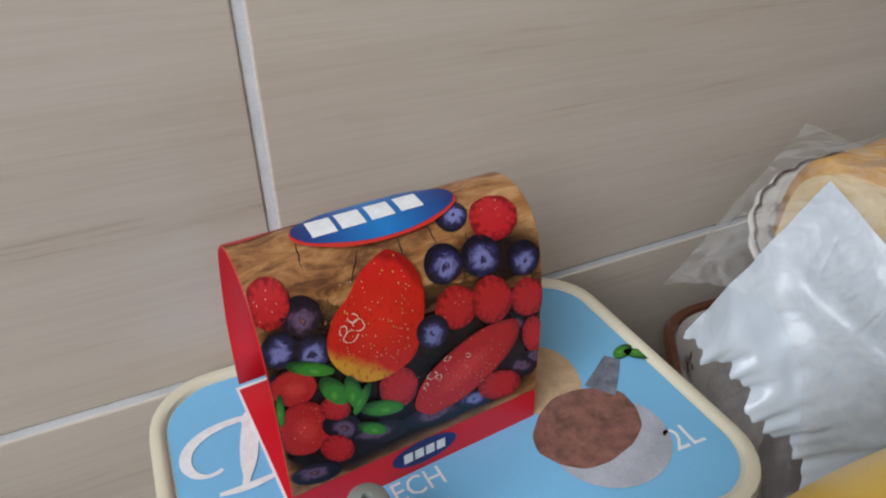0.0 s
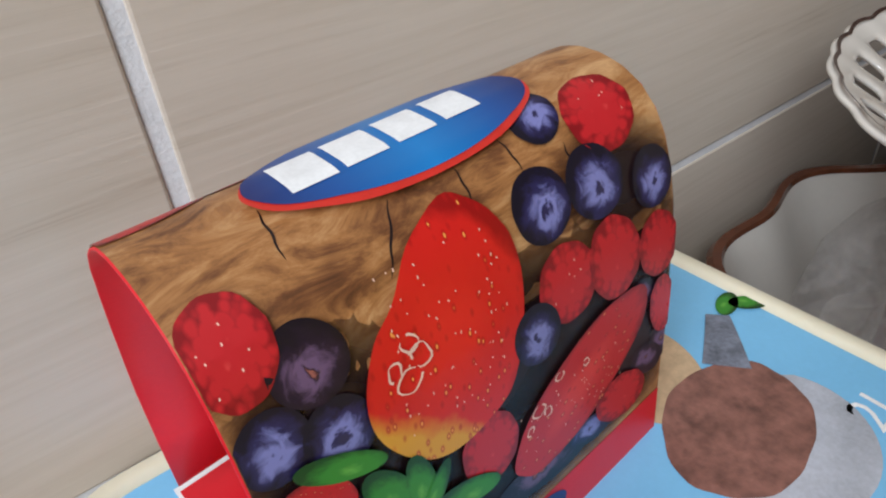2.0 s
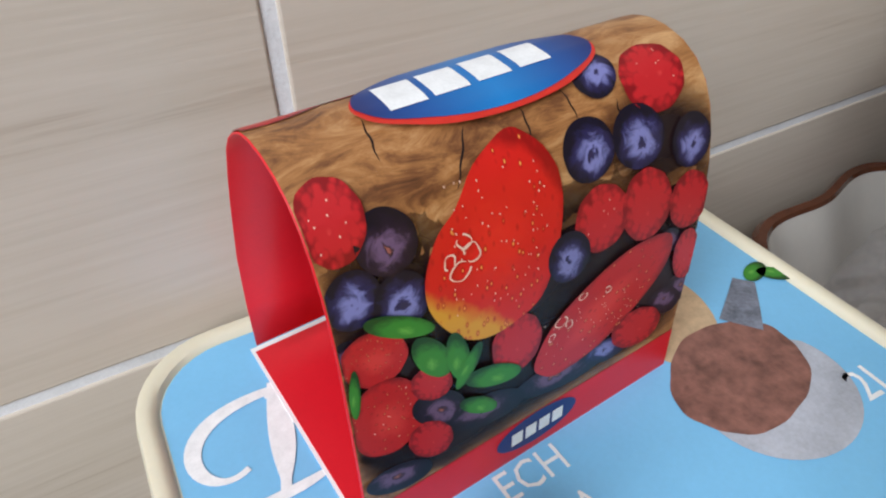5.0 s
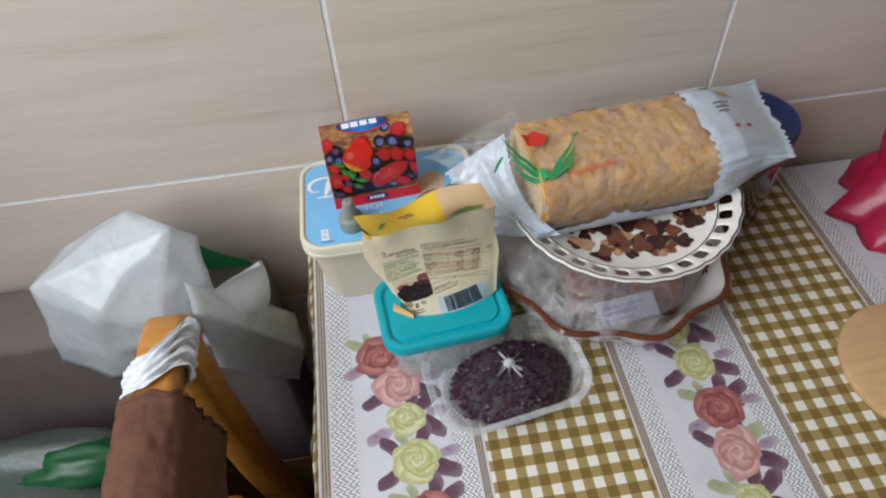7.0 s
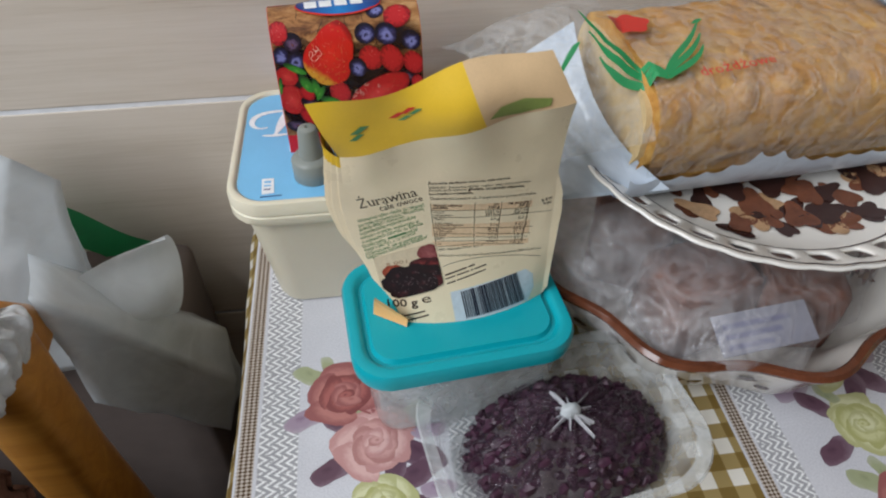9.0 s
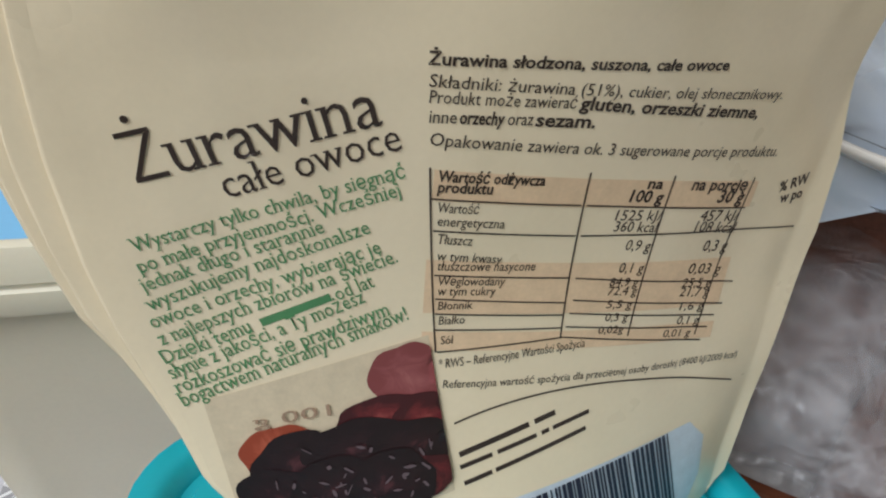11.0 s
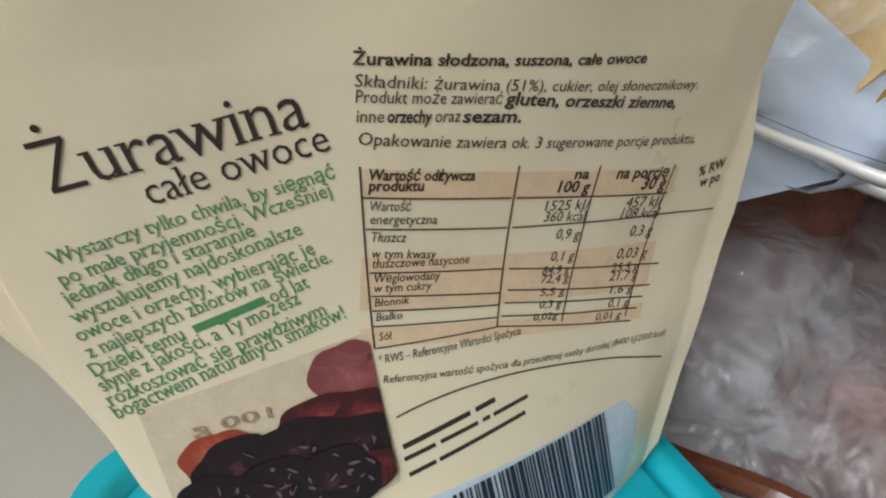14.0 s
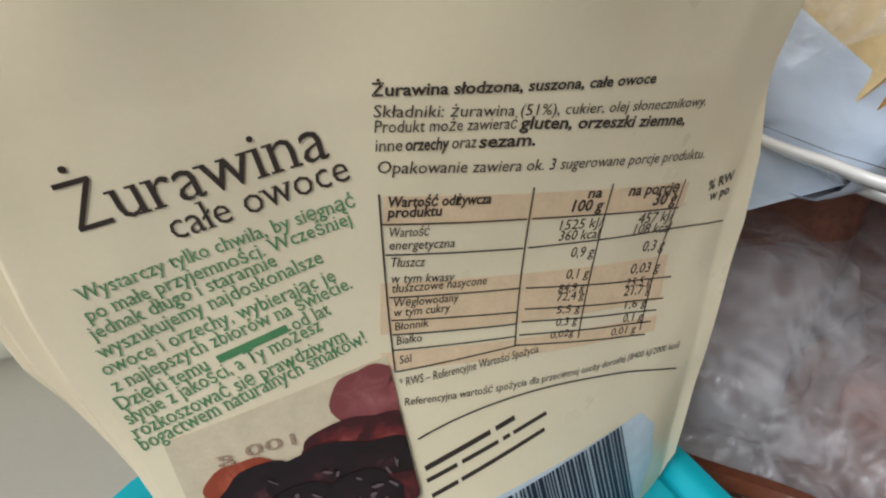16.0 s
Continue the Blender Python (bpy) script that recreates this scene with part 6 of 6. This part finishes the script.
part("hem", rings([hem_loop(i) for i in range(61)]), FLEECE, fleece, "rolled fuzzy hem", angle=180)

carrier = thing("carrier_bag", (-0.27, -0.105, 0.52), "slack white plastic carrier bag hanging from the chair post", "bag")
part("bag_film", pulled_film([(-0.105, -0.015, 0.318), (-0.084, 0.045, 0.314), (0.066, 0.0, 0.37), (0.088, 0.005, 0.345), (0.088, -0.02, 0.27), (-0.137, -0.015, 0.17), (-0.074, -0.045, 0.155), (-0.09, 0.055, 0.16),
                              (0.05, 0.055, 0.2), (0.03, -0.06, 0.27), (-0.035, -0.055, 0.3), (0.07, -0.045, 0.2), (0.01, 0.045, 0.362), (-0.03, 0.05, 0.34)], 21, 0.005, 11), MILKY, carrier, "white crumpled film", angle=180)
part("bag_side", pulled_film([(0.085, -0.085, 0.322), (0.07, -0.04, 0.32), (0.135, 0.0, 0.2), (0.16, 0.012, 0.165), (0.164, 0.005, 0.1), (0.14, -0.015, 0.04), (0.11, 0.005, 0.03), (0.07, -0.065, 0.18), (0.1, 0.045, 0.18), (0.165, -0.02, 0.13)], 33, 0.005, 11), MILKY, carrier, angle=180)
part("ear", grid(lambda u, v: Vector((0.09 + 0.066 * v ** 0.8 * (0.55 + 0.45 * u) + 0.01 * math.sin(5 * u), -0.05 * (1 - v) + 0.012 * math.sin(7 * u + 3 * v), 0.2 + 0.03 * u + 0.063 * math.sin(math.pi * 0.5 * u) * v + 0.06 * (1 - v) * u)), 18, 18), MILKY, carrier, "standing handle of the bag", angle=180)


def handle(u, v):
    """A twisted strip slung round the chair rail."""
    k = 2 * math.pi * u
    w = (v - 0.5) * (0.05 + 0.012 * math.sin(2 * k + 1))
    r = 0.0025 * math.sin(23 * v + 2.5 * math.sin(k)) + 0.0018 * math.sin(47 * v + 3 * k) + 0.004 * fbm((math.cos(k), math.sin(k), v * 3), 2.5, 3)
    return Vector((0.061 + (0.03 + r) * math.cos(k), -0.157 + w + 0.024 * math.cos(k) + 0.006 * math.sin(3 * k), 0.323 + (0.0235 + r) * math.sin(k)))


hd = part("handle", grid(handle, 72, 40, True), film("white_handle_film", (0.74, 0.77, 0.8), 0.42, 0.97, 0.2, 60), carrier, "twisted white handle round the rail", angle=180)
part("green_print", grid(lambda u, v: Vector((0.02 + 0.1 * u, 0.062 + 0.012 * math.sin(3 * u), 0.285 - 0.075 * u - 0.05 * v + 0.006 * math.sin(8 * u))), 12, 6), GREEN_PRINT, carrier, "green printed panel of the bag", angle=180)

seat_bag = thing("shopping_bag", (-0.46, -0.4, 0.462), "pale shopping bag with green print standing on the chair seat", "bag")
MINT = film("pale_mint_bag", (0.1, 0.12, 0.11), 0.4, 0.97, 0.3, 30)
slack("bag_film", crumple((0.0, 0.02, 0.09), (0.19, 0.2, 0.1), 41, 0.3, 2), MINT, seat_bag)
slack("bag_rim", crumple((-0.01, 0.19, 0.13), (0.15, 0.05, 0.055), 44, 0.4, 2), MINT, seat_bag, "folded rim of the bag")
part("green_print", crumple((0.06, 0.17, 0.15), (0.09, 0.03, 0.03), 47, 0.3, 4), varied("dark_green_print", (0.01, 0.09, 0.03), 0.4, 0.2, 40), seat_bag, "dark green printed band", angle=180)
part("green_print", crumple((-0.15, 0.03, 0.12), (0.025, 0.06, 0.04), 48, 0.3, 3), varied("deep_green_print", (0.01, 0.08, 0.03), 0.4, 0.2, 40), seat_bag, "dark green printed band", angle=180)
bench = thing("bench_back", (-0.78, -0.06, 0), "greyish upholstered bench back against the wall", "bench")
part("cushion", box((-0.11, -0.06, 0.3), (0.64, 0.045, 0.728), 0.012, 3), varied("greyish_upholstery", (0.15, 0.12, 0.11), 0.9, 0.12, 30, 700, 0.4), bench, "greyish padded panel")
part("bench_base", box((-0.11, -0.06, 0.0), (0.64, 0.045, 0.2995), 0.005), TABLE_WOOD, bench)


# ---- wall tiles ----
def tile_mesh():
    g = 0.0022
    bm = box((g, -0.0045, g), (TILE_W - g, -0.001, TILE_H - g), 0.0009, 2)
    return finish("tile", bm, TILE, False)


tile_data = tile_mesh()
LEFT_W = JOINT_X - X0
left_data = finish("tile", box((0.0022, -0.0045, 0.0022), (LEFT_W - 0.0022, -0.001, TILE_H - 0.0022), 0.0009, 2), TILE, False)
for row in range(-2, 7):
    for col in range(-1, 5):
        x, z = (JOINT_X + col * TILE_W, JOINT_Z + row * TILE_H) if col >= 0 else (X0, JOINT_Z + row * TILE_H)
        wide = TILE_W if col >= 0 else LEFT_W
        if z > H - 0.02 or x + wide > X1 + 0.1:
            continue
        lo, hi = max(z, TILES_FROM), min(z + TILE_H, H)
        if hi - lo < TILE_H - 0.001:
            data = finish("tile", box((0.0022, -0.0045, 0.001), (wide - 0.0022, -0.001, hi - lo - 0.0022), 0.0009, 2), TILE, False)
        else:
            data = tile_data if col >= 0 else left_data
        t = new("tile", data)
        t.parent = wall_back
        t.location = (x, 0.0045, lo)
